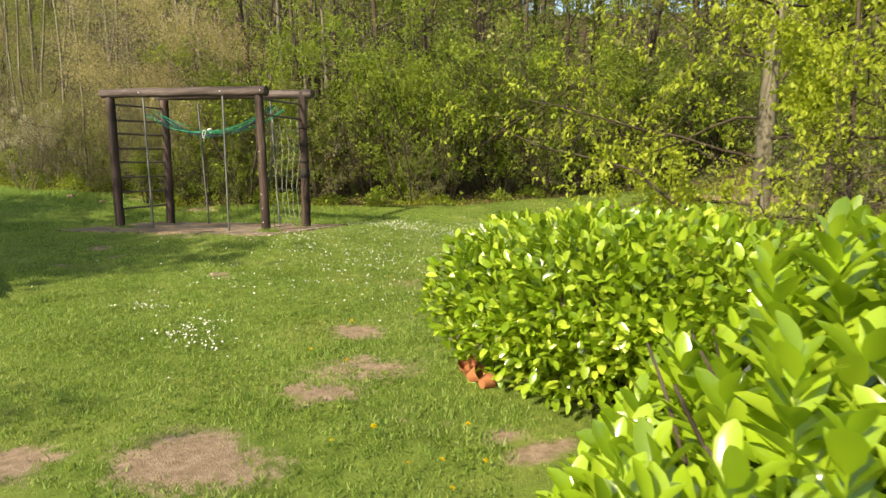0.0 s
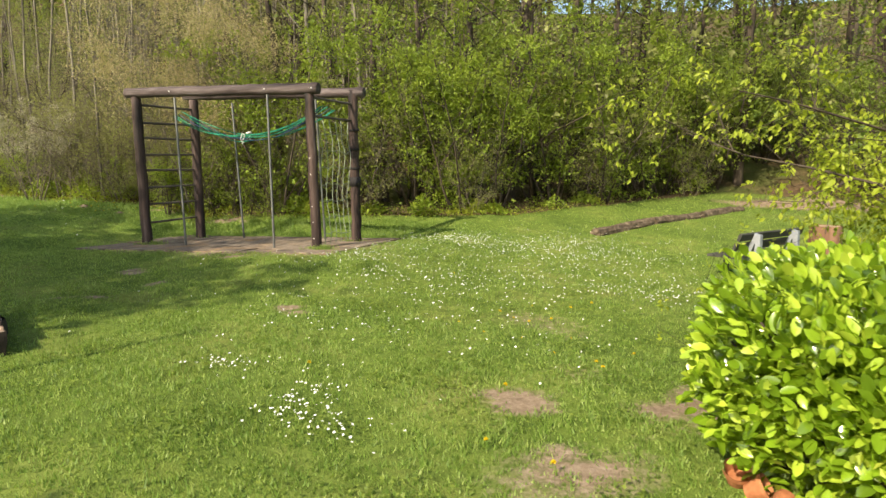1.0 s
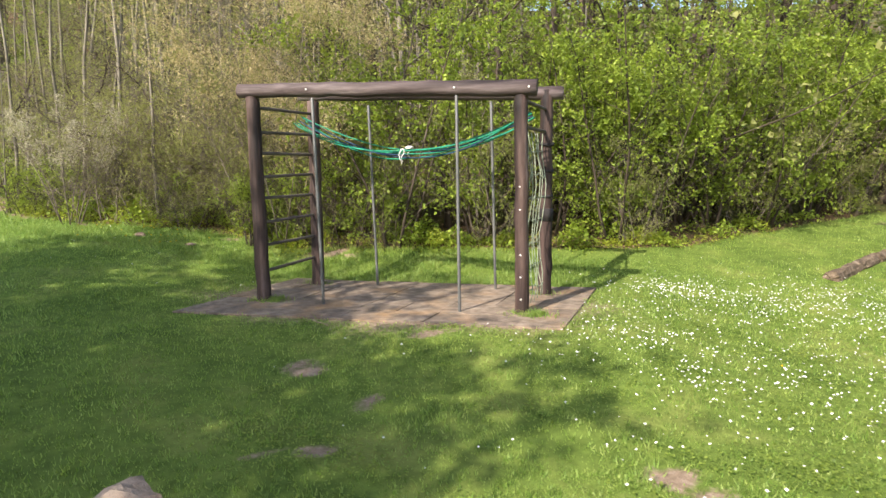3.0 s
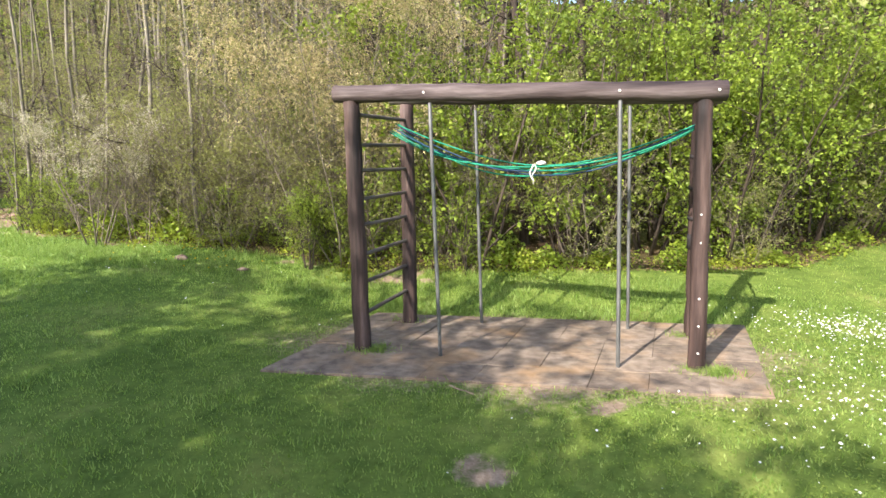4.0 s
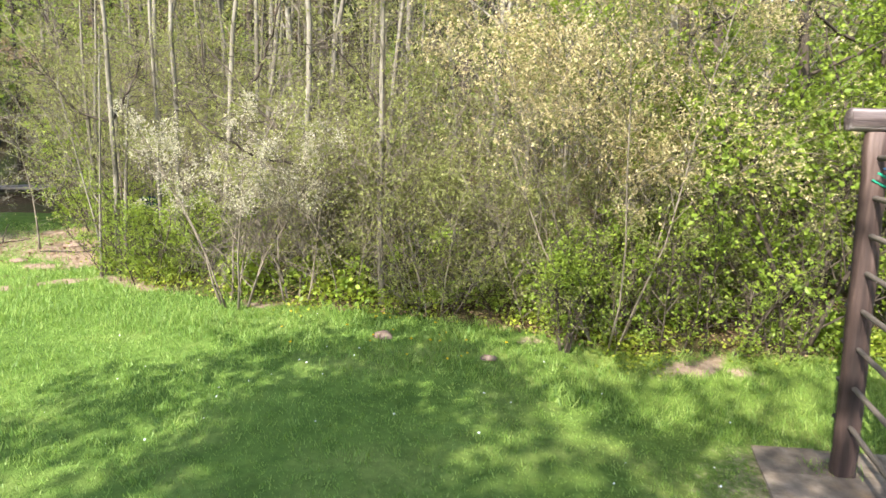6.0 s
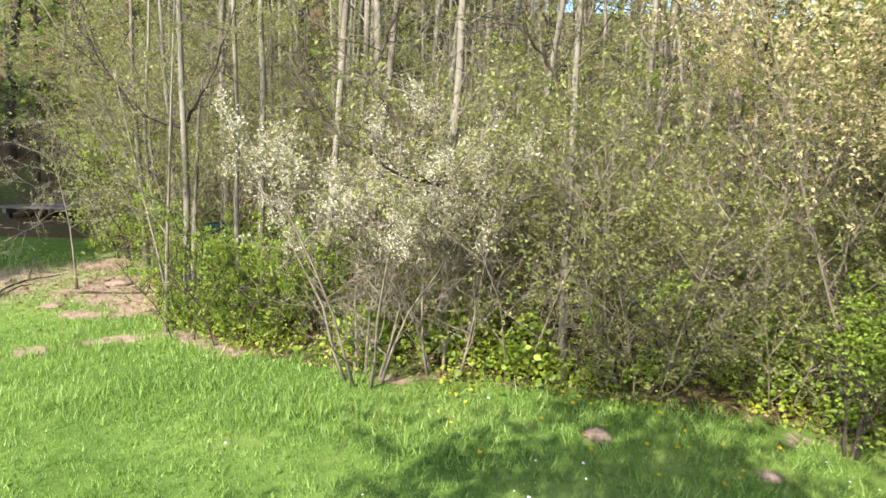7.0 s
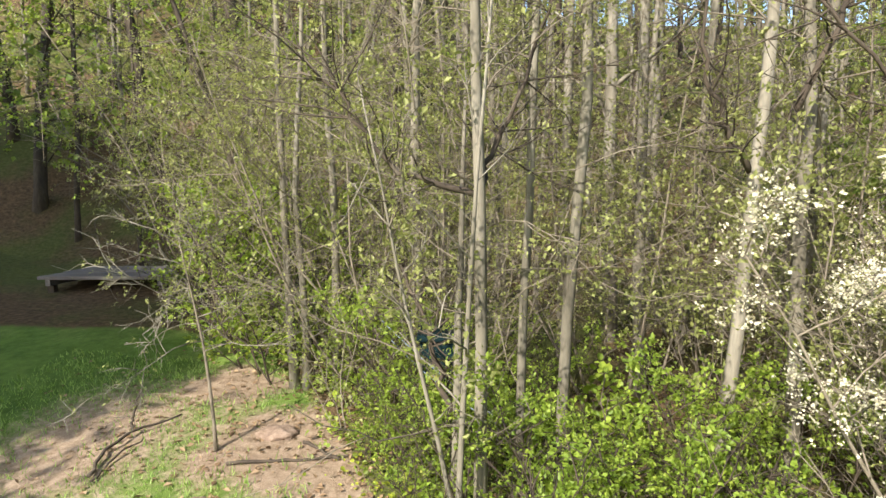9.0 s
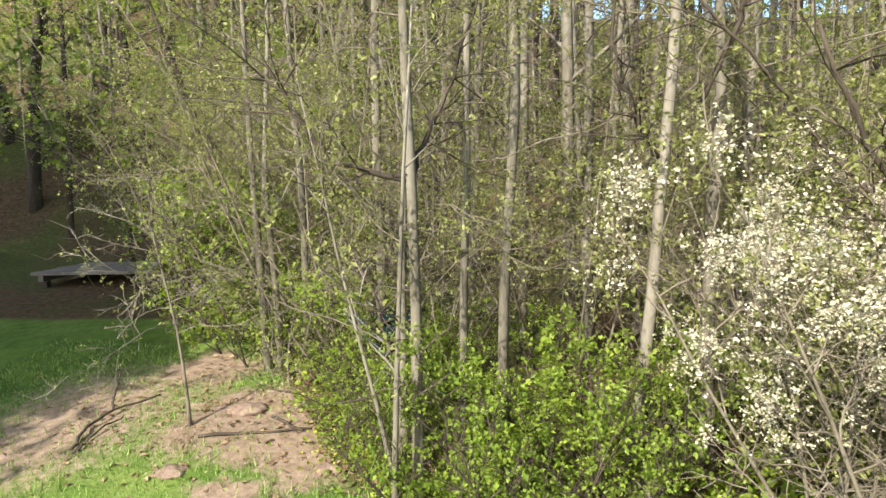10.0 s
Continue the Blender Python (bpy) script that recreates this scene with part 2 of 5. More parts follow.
def tile_mat():
    m, nt, b = nodes_of("weathered_safety_tile")
    oi = nt.nodes.new("ShaderNodeObjectInfo")
    tc = nt.nodes.new("ShaderNodeNewGeometry")
    n = [nt.nodes.new("ShaderNodeTexNoise") for _ in range(3)]
    for q, s in zip(n, (1.6, 9, 120)):
        q.inputs["Scale"].default_value, q.inputs["Detail"].default_value = s, 5
        nt.links.new(tc.outputs["Position"], q.inputs["Vector"])
    base = ramp(nt, n[1].outputs[0], [(0.25, (0.12, 0.092, 0.068)), (0.5, (0.23, 0.182, 0.138)), (0.75, (0.335, 0.278, 0.218))])
    own = ramp(nt, oi.outputs["Random"], [(0.0, (0.78, 0.74, 0.72)), (1.0, (1.1, 1.06, 1.02))])
    c = mix(nt, 1.0, base, own, "MULTIPLY")
    c = mix(nt, ramp(nt, n[0].outputs[0], [(0.5, (0, 0, 0)), (0.68, (0.55, 0.55, 0.55))]), c, (0.33, 0.19, 0.075))
    stain = nt.nodes.new("ShaderNodeTexNoise")
    stain.inputs["Scale"].default_value, stain.inputs["Detail"].default_value, stain.inputs["Roughness"].default_value = 3.2, 6, 0.7
    nt.links.new(tc.outputs["Position"], stain.inputs["Vector"])
    c = mix(nt, 0.6, c, ramp(nt, stain.outputs[0], [(0.36, (0.42, 0.42, 0.4)), (0.56, (1, 1, 1))]), "MULTIPLY")
    c = mix(nt, 0.4, c, ramp(nt, n[2].outputs[0], [(0.3, (0.4, 0.4, 0.4)), (0.7, (1, 1, 1))]), "MULTIPLY")
    nt.links.new(c, b.inputs["Base Color"])
    b.inputs["Roughness"].default_value = 0.95
    bump(nt, b, n[2].outputs[0], 0.5, 0.006)
    return m


M_GROUND, M_TILE = ground_mat(), tile_mat()


# ---------------------------------------------------------------- builders
def mesh_np(name, verts, faces, mat, smooth=False):
    """A mesh from an array of vertices and arrays of faces with 3 or 4 corners each."""
    me = bpy.data.meshes.new(name)
    faces = [f for f in faces if len(f)]
    sizes = np.concatenate([np.full(len(f), f.shape[1]) for f in faces])
    loops = np.concatenate([f.ravel() for f in faces]).astype(np.int32)
    me.vertices.add(len(verts))
    me.vertices.foreach_set("co", np.asarray(verts, np.float32).ravel())
    me.loops.add(len(loops))
    me.loops.foreach_set("vertex_index", loops)
    me.polygons.add(len(sizes))
    starts = np.concatenate([[0], np.cumsum(sizes)[:-1]]).astype(np.int32)
    me.polygons.foreach_set("loop_start", starts)
    me.polygons.foreach_set("use_smooth", np.full(len(sizes), smooth))
    me.update(calc_edges=True)
    me.validate()
    me.materials.append(mat)
    return me


def from_bm(name, bm, mat, smooth=False):
    me = bpy.data.meshes.new(name)
    bm.to_mesh(me)
    bm.free()
    me.materials.append(mat)
    if smooth:
        for p in me.polygons:
            p.use_smooth = True
    return me


def part(name, me, parent, label=""):
    ob = new(name, me)
    ob.parent = parent
    return tagged(ob, label) if label else ob


def thing(name, at, label, category, group="", rz=0.0, kind=""):
    ob = new(name)
    ob.empty_display_size = 0.2
    ob.location, ob.rotation_euler = at, (0, 0, rz)
    return tagged(ob, label, category, group, kind)


def unit(v):
    return v / np.maximum(np.linalg.norm(v, axis=-1, keepdims=True), 1e-9)


class Wood:
    """Collects tapered tubes into one mesh."""
    def __init__(self):
        self.v, self.f, self.n = [], [], 0

    def tube(self, pts, rad, sides=6, cap=True):
        pts, rad = np.asarray(pts, float), np.asarray(rad, float)
        d = unit(np.gradient(pts, axis=0))
        ref = np.array([0.31, 0.17, 0.93]) if abs(d[0, 2]) < 0.8 else np.array([0.93, 0.31, 0.17])
        a = unit(np.cross(d, ref))
        b = np.cross(d, a)
        ang = np.linspace(0, 2 * np.pi, sides, endpoint=False)
        ring = pts[:, None] + rad[:, None, None] * (np.cos(ang)[None, :, None] * a[:, None] + np.sin(ang)[None, :, None] * b[:, None])
        k = len(pts)
        self.v.append(ring.reshape(-1, 3))
        i = np.arange(k - 1)[:, None] * sides + np.arange(sides)[None]
        j = np.arange(k - 1)[:, None] * sides + (np.arange(sides)[None] + 1) % sides
        self.f.append(np.stack([i, j, j + sides, i + sides], -1).reshape(-1, 4) + self.n)
        self.n += k * sides
        if cap:
            for r, c in ((0, pts[0]), (k - 1, pts[-1])):
                self.v.append(c[None])
                q = r * sides + np.arange(sides) + self.n - k * sides - (1 if r else 0)
                q2 = r * sides + (np.arange(sides) + 1) % sides + self.n - k * sides - (1 if r else 0)
                tri = np.stack([q2, q, np.full(sides, self.n)], -1) if r == 0 else np.stack([q, q2, np.full(sides, self.n)], -1)
                self.f.append(np.concatenate([tri, tri[:, 2:]], 1)[:, :3])
                self.n += 1
        return self

    def mesh(self, name, mat, smooth=True):
        f3 = [f for f in self.f if f.shape[1] == 3]
        f4 = [f for f in self.f if f.shape[1] == 4]
        return mesh_np(name, np.concatenate(self.v), ([np.concatenate(f4)] if f4 else []) + ([np.concatenate(f3)] if f3 else []), mat, smooth)


def leaf_quads(rng, pos, axis, size, width=0.33, fold=0.12, flat=0.6, outline=False):
    """Small folded leaves: base, two sides and tip. Arrays of vertices and quads."""
    n = len(pos)
    axis = unit(axis)
    up = np.array([0, 0, 1.0]) + rng.normal(size=(n, 3)) * flat
    side = unit(np.cross(axis, up))
    nor = np.cross(side, axis)
    s = np.asarray(size).reshape(-1, 1)
    q = [pos, pos + axis * s * 0.3 + side * s * width + nor * s * fold, pos + axis * s * 0.68 + side * s * width * 0.82 + nor * s * fold * 0.6, pos + axis * s,
         pos + axis * s * 0.68 - side * s * width * 0.82 + nor * s * fold * 0.6, pos + axis * s * 0.3 - side * s * width + nor * s * fold]
    if not outline:
        q = [pos, pos + axis * s * 0.45 + side * s * width + nor * s * fold, pos + axis * s, pos + axis * s * 0.45 - side * s * width + nor * s * fold]
        return np.stack(q, 1).reshape(-1, 3), np.arange(4 * n).reshape(-1, 4)
    b = np.arange(n)[:, None] * 6
    return np.stack(q, 1).reshape(-1, 3), np.concatenate([b + np.array([[0, 1, 2, 3]]), b + np.array([[0, 3, 4, 5]])], 0)


def big_leaves(rng, pos, axis, size, width=0.2, flat=0.4):
    """Long pointed leaves with a midrib fold and a curl, 8 faces each."""
    n = len(pos)
    axis = unit(axis)
    side = unit(np.cross(axis, np.array([0, 0, 1.0]) + rng.normal(size=(n, 3)) * flat))
    nor = np.cross(side, axis)
    s = np.asarray(size).reshape(-1, 1)
    curl = rng.uniform(0.02, 0.26, (n, 1))
    rows = []
    for u, w in ((0.0, 0.06), (0.24, 0.8), (0.56, 1.0), (0.85, 0.68), (1.0, 0.1)):
        mid = pos + axis * s * u - nor * s * curl * u * u
        edge = side * s * width * w
        lift = nor * s * width * w * 0.35
        rows += [mid - edge + lift, mid, mid + edge + lift]
    v = np.stack(rows, 1).reshape(-1, 3)
    base = np.arange(n)[:, None] * 15
    f = []
    for r in range(4):
        for c in range(2):
            f.append(base + np.array([[r * 3 + c, r * 3 + c + 1, r * 3 + c + 4, r * 3 + c + 3]]))
    return v, np.stack(f, 1).reshape(-1, 4)


def stem_pts(rng, p, d, length, n, wob, up):
    pts = [np.array(p, float)]
    d = np.array(d, float)
    for _ in range(n):
        d = unit(d + rng.normal(size=3) * wob + np.array([0, 0, up]))
        pts.append(pts[-1] + d * length / n)
    return np.array(pts)


def grow(rng, wood, p0, d0, h, r, limbs, limb_len, el=0.6, start=0.25, subs=4, twigs=3, wob=0.06, up=0.02, droop=0.0, sides=7, tip_r=0.25, fine=True, limb_r=0.4, crook=0.13, boughs=None, short_side=None):
    """A tapered stem with limbs, side shoots and twigs. Returns the points where leaves can sit and the twigs' directions."""
    n = max(6, int(h * 1.6))
    pts = stem_pts(rng, p0, d0, h, n, wob, up)
    rad = np.linspace(1, tip_r, n + 1) * r
    rad[0] *= 1.35
    wood.tube(pts, rad, sides)
    spots, ways = [], []
    az = rng.uniform(0, 6.28)
    for k in range(limbs):
        u = start + (1 - start) * (k + rng.uniform(0.2, 0.8)) / limbs
        i = min(int(u * n), n - 1)
        a = pts[i] + (pts[i + 1] - pts[i]) * (u * n - i)
        az += 2.4 + rng.normal() * 0.4
        e = el + rng.normal() * 0.2
        ln = limb_len * (1.05 - 0.55 * u) * rng.uniform(0.7, 1.2)
        d = np.array([math.cos(az) * math.cos(e), math.sin(az) * math.cos(e), math.sin(e)])
        if short_side is not None:      # crowded on this side, so its limbs stay short
            ln *= 1 - 0.72 * min(max(d[0] * short_side[0] + d[1] * short_side[1], 0) * 1.5, 1)
        if boughs is not None:
            wood = Wood()
            boughs.append(wood)
        lr = max(rad[i] * limb_r, 0.0045)
        lp = stem_pts(rng, a, d, ln, 6, crook, 0.03 - droop)
        if fine:
            wood.tube(lp, np.linspace(lr, lr * 0.25, 7), 5, False)
        else:
            wood.tube(lp[::2], np.linspace(lr, lr * 0.25, 4), 4, False)
        for s in range(subs):
            w = rng.uniform(0.25, 1.0)
            j = min(int(w * 6), 5)
            b = lp[j] + (lp[j + 1] - lp[j]) * (w * 6 - j)
            sd = unit(unit(lp[j + 1] - lp[j]) + rng.normal(size=3) * 0.7)
            sl = ln * rng.uniform(0.2, 0.45)
            sp = stem_pts(rng, b, sd, sl, 4, 0.18, 0.02 - droop)
            if fine:
                wood.tube(sp, np.linspace(max(lr * 0.3, 0.003), 0.0015, 5), 4, False)
            else:
                wood.tube(sp[::2], np.linspace(max(lr * 0.3, 0.0028), 0.0015, 3), 3, False)
            spots.append(sp[1:])
            ways.append(np.repeat(sd[None], 4, 0))
            for _ in range(twigs):
                c = sp[rng.integers(1, 5)]
                td = unit(sd + rng.normal(size=3) * 0.9)
                tp = stem_pts(rng, c, td, sl * rng.uniform(0.3, 0.7), 2, 0.2, -droop)
                if fine:
                    wood.tube(tp, [0.0022, 0.0018, 0.001], 3, False)
                else:
                    wood.tube(tp[::2], [0.0022, 0.001], 3, False)
                spots.append(tp[1:])
                ways.append(np.repeat(td[None], 2, 0))
    if not spots:
        return pts[-1:], np.array([[0, 0, 1.0]])
    return np.concatenate(spots), np.concatenate(ways)


def clustered(rng, spots, ways, share, per, radius):
    """Keeps a share of the spots and repeats each one closely round itself."""
    i = rng.permutation(len(spots))[:int(len(spots) * share)]
    p = np.repeat(spots[i], per, 0)
    return p + rng.normal(size=p.shape) * radius, np.repeat(ways[i], per, 0)


def dress(rng, spots, ways, count, size, spread, width=0.33, droop=0.2, along=0.5, tuft=4, lumpy=True):
    """Leaves in small tufts on the twigs, thick on some boughs and thin on others."""
    w = np.ones(len(spots))
    if lumpy:
        k = 3.2 / max(np.ptp(spots[:, 2]), 1.5) * 2.2
        a = np.sin(spots[:, 0] * k * 1.3 + 1.0) * np.sin(spots[:, 1] * k * 1.5 + 2.0) + np.sin(spots[:, 2] * k * 1.9 + spots[:, 0] * k)
        w = np.clip(0.5 + 0.5 * a, 0.09, None)
    i = rng.choice(len(spots), max(count // tuft, 1), p=w / w.sum())
    c = spots[i] + rng.normal(size=(len(i), 3)) * spread
    pos = np.repeat(c, tuft, 0) + rng.normal(size=(len(i) * tuft, 3)) * size * 0.35
    n = len(pos)
    ax = np.repeat(ways[i], tuft, 0) * along + rng.normal(size=(n, 3)) * 0.7 + np.array([0, 0, -droop])
    return leaf_quads(rng, pos, ax, rng.uniform(0.55, 1.25, n) * size, width)


def plant(name, label, category, seed, stems, leaves, bark, at=(0, 0, 0), group="", leaf_parts=(), parts=("trunk", "crown"), cluster=None, limb_bark=None, leaf_from=0.0):
    """A tree or shrub: woody part and crown. stems: dicts for grow(); leaves: (count, size, spread, width, droop), material."""
    rng = np.random.default_rng(seed)
    wood, spots, ways = Wood(), [], []
    twigs = [] if limb_bark else None
    for s in stems:
        a, b = grow(rng, wood, boughs=twigs, **s)
        spots.append(a)
        ways.append(b)
    spots, ways = np.concatenate(spots), np.concatenate(ways)
    ob = thing(name, at, label, category, group)
    part(parts[0], wood.mesh(name + "_wood", bark), ob)
    for w in twigs or ():
        part("branch", w.mesh(name + "_branch", limb_bark), ob)
    high = spots[:, 2] > leaf_from
    spots, ways = spots[high], ways[high]
    cs, cw = clustered(rng, spots, ways, *cluster) if cluster else (spots, ways)
    v, f = dress(rng, cs, cw, *leaves[0])
    part(parts[1], mesh_np(name + "_leaves", v, [f], leaves[1]), ob)
    for pname, spec, mat, lab in leaf_parts:
        v, f = dress(rng, spots, ways, *spec)
        part(pname, mesh_np(name + "_" + pname, v, [f], mat), ob, lab)
    return ob


def box(bm, x0, y0, z0, x1, y1, z1, bevel=0.0):
    m = Matrix.Translation(((x0 + x1) / 2, (y0 + y1) / 2, (z0 + z1) / 2)) @ Matrix.Diagonal((x1 - x0, y1 - y0, z1 - z0, 1))
    g = bmesh.ops.create_cube(bm, size=1, matrix=m)
    if bevel:
        edges = list({e for v in g["verts"] for e in v.link_edges})
        bmesh.ops.bevel(bm, geom=edges, offset=bevel, segments=2, affect="EDGES", profile=0.6)


def rod(name, a, b, r0, r1, mat, parent, label="", sides=14, wob=0.0, n=8, seed=0):
    rng = np.random.default_rng(seed)
    t = np.linspace(0, 1, n + 1)[:, None]
    pts = np.array(a) * (1 - t) + np.array(b) * t
    pts[1:-1] += rng.normal(size=(n - 1, 3)) * wob
    rad = np.linspace(r0, r1, n + 1) * (1 + rng.normal(size=n + 1) * wob * 2)
    pts = np.concatenate([pts[:1], pts[:1] + (pts[1] - pts[0]) * 0.02, pts[1:-1], pts[-1:] - (pts[-1] - pts[-2]) * 0.02, pts[-1:]])
    rad = np.concatenate([[rad[0] * 0.86], [rad[0]], rad[1:-1], [rad[-1]], [rad[-1] * 0.86]])
    return part(name, Wood().tube(pts, rad, sides).mesh(name, mat), parent, label)


# ---------------------------------------------------------------- the lie of the land
EDGE_X = [-40, -20, -16, -12, -10.4, -9.2, -8.3, -6.5, -4.0, -1.0, 1.3, 4.4, 5.4, 7.1, 10.5, 11.5, 13.5, 14.5, 17, 40]
EDGE_Y = [6.6, 6.6, 6.6, 6.9, 6.4, 5.0, 3.7, 2.85, 2.9, 3.1, 3.5, 4.4, 4.9, 6.9, 10.4, 10.7, 10.2, 8.5, 5, 4]


def forest_edge(x):
    return np.interp(x, EDGE_X, EDGE_Y)


def land(x, y):
    """Height of the ground: a lawn that climbs to the wood and to the left, level round the climbing frame, and the wooded slope behind."""
    x, y = np.asarray(x, float), np.asarray(y, float)
    cx = np.clip(x, -6, 16)
    fall = 0.06 - 0.03 * np.clip((1 - y) / 3.5, 0, 1) * (cx > 1.5)
    z = -fall * (cx - 1.5) + np.where(y > 0, 0.115 * np.minimum(y, 11), 0.03 * np.maximum(y, -12)) - 0.05
    dx, dy = np.maximum(np.abs(x - 1.6) - 2.6, 0), np.maximum(np.abs(y - 0.6) - 1.4, 0)
    z = z * (1 - np.exp(-(dx * dx + dy * dy) / 1.2))
    back = np.maximum(y - 11, 0)
    z = z + 0.33 * np.minimum(back, 60)
    left = np.clip((-x - 10.5) / 2, 0, 1) * np.clip(y - 10.2, 0, 30)
    return z + 0.4 * left + 0.25 * np.clip(-x - 17, 0, 40) * np.clip((y - 3) / 6, 0, 1)


def hills(x, y):
    return 0.025 * np.sin(x * 1.7 + 0.6 * y) * np.cos(y * 1.3 - 0.4 * x) + 0.012 * np.sin(4.1 * x - 1.3) * np.sin(3.7 * y + x)


def ground_z(x, y):
    x, y = np.asarray(x, float), np.asarray(y, float)
    dx, dy = np.maximum(np.abs(x - 1.6) - 2.5, 0), np.maximum(np.abs(y - 0.5) - 1.4, 0)
    return land(x, y) + hills(x, y) * (1 - np.exp(-(dx * dx + dy * dy) / 0.3)) - 0.0


def gz(x, y):
    return float(ground_z(x, y))


BARE = [(11.9, 8.8, 1.5, 0.5), (13.3, 9.4, 1.3, 0.9), (7.46, -7.02, 0.4, 0.28), (6.7, -7.4, 0.2, 0.16), (7.68, -5.97, 0.22, 0.1), (7.3, -4.72, 0.26, 0.16), (8.45, -4.5, 0.34, 0.25), (7.55, -5.35, 0.2, 0.12), (9.05, -6.2, 0.22, 0.1), (1.53, -1.95, 0.17, 0.16), (2.5, -1.06, 0.14, 0.09), (2.44, -2.62, 0.14, 0.1), (4.45, -3.0, 0.2, 0.12),
        (-9.3, 4.5, 0.75, 0.5), (-10.3, 5.4, 0.5, 0.4), (-8.8, 4.0, 0.6, 0.3), (-7.2, 3.05, 0.7, 0.14), (-5.0, 2.9, 0.6, 0.1), (-0.5, 2.9, 0.5, 0.1), (-8.3, 3.0, 0.22, 0.1),
        (-9.0, 3.4, 0.24, 0.1), (-8.7, 2.6, 0.2, 0.1), (1.6, 0.43, 2.05, 1.12), (9.7, -4.6, 0.9, 0.8), (2.3, -3.4, 0.1, 0.08), (-2.2, 2.85, 0.2, 0.08)]


def cover(x, y):
    """Forest litter and bare soil, 0 to 1."""
    lit = np.clip((y - forest_edge(x)) / 0.5 + 0.5, 0, 1)
    bare = np.zeros_like(x)
    wx, wy = x + 0.12 * np.sin(5.1 * y + 1.0) + 0.07 * np.sin(11.3 * y + 2.0 * x), y + 0.12 * np.sin(4.3 * x) + 0.06 * np.sin(12.7 * x + 3.0 * y)
    for cx, cy, a, b in BARE:
        bare = np.maximum(bare, np.exp(-(((wx - cx) / a) ** 2 + ((wy - cy) / b) ** 2) * 0.7))
    worn = 0.52 * np.exp(-(((x - 7.7) / 1.5) ** 2 + ((y + 5.2) / 1.9) ** 2)) * (0.5 + 0.5 * np.sin(3.1 * wx) * np.sin(3.7 * wy))
    worn = np.maximum(worn, 0.4 * np.exp(-(((x - 7.2) / 2.0) ** 2 + ((y + 2.4) / 2.4) ** 2)) * (0.5 + 0.5 * np.sin(2.3 * wx + 1.0) * np.sin(2.9 * wy)))
    worn = np.maximum(worn, 0.66 * np.exp(-(((x + 10.9) / 1.05) ** 2 + ((y - 4.3) / 1.45) ** 2)))
    bare = np.maximum(bare, worn)
    return lit, bare


def lush(x):
    """The lawn is thicker and deeper green towards the path's end, 0 to 1."""
    return np.clip((-x + 0.2) / 5.0, 0, 0.8)


gx = np.unique(np.round(np.concatenate([np.linspace(-400, -60, 9), np.linspace(-60, -14, 36), np.arange(-14, 14, 0.18), np.linspace(14, 60, 36), np.linspace(60, 400, 9)]), 4))
gy = np.unique(np.round(np.concatenate([np.linspace(-300, -30, 9), np.linspace(-30, -10, 20), np.arange(-10, 13, 0.18), np.linspace(13, 70, 50), np.linspace(70, 400, 8)]), 4))
GX, GY = np.meshgrid(gx, gy)
verts = np.stack([GX, GY, ground_z(GX, GY)], -1).reshape(-1, 3)
q = (np.arange(len(gy) - 1)[:, None] * len(gx) + np.arange(len(gx) - 1)[None]).ravel()
me = mesh_np("ground", verts, [np.stack([q, q + 1, q + 1 + len(gx), q + len(gx)], -1)], M_GROUND, True)
lit, bare = cover(verts[:, 0], verts[:, 1])
for key, val in (("litter", lit), ("bare", bare), ("lush", lush(verts[:, 0]))):
    me.attributes.new(key, "FLOAT", "POINT").data.foreach_set("value", val.astype(np.float32))
tagged(new("ground", me), "sloping lawn with bare soil patches beside leaf-littered wood floor", "ground", kind="structure")

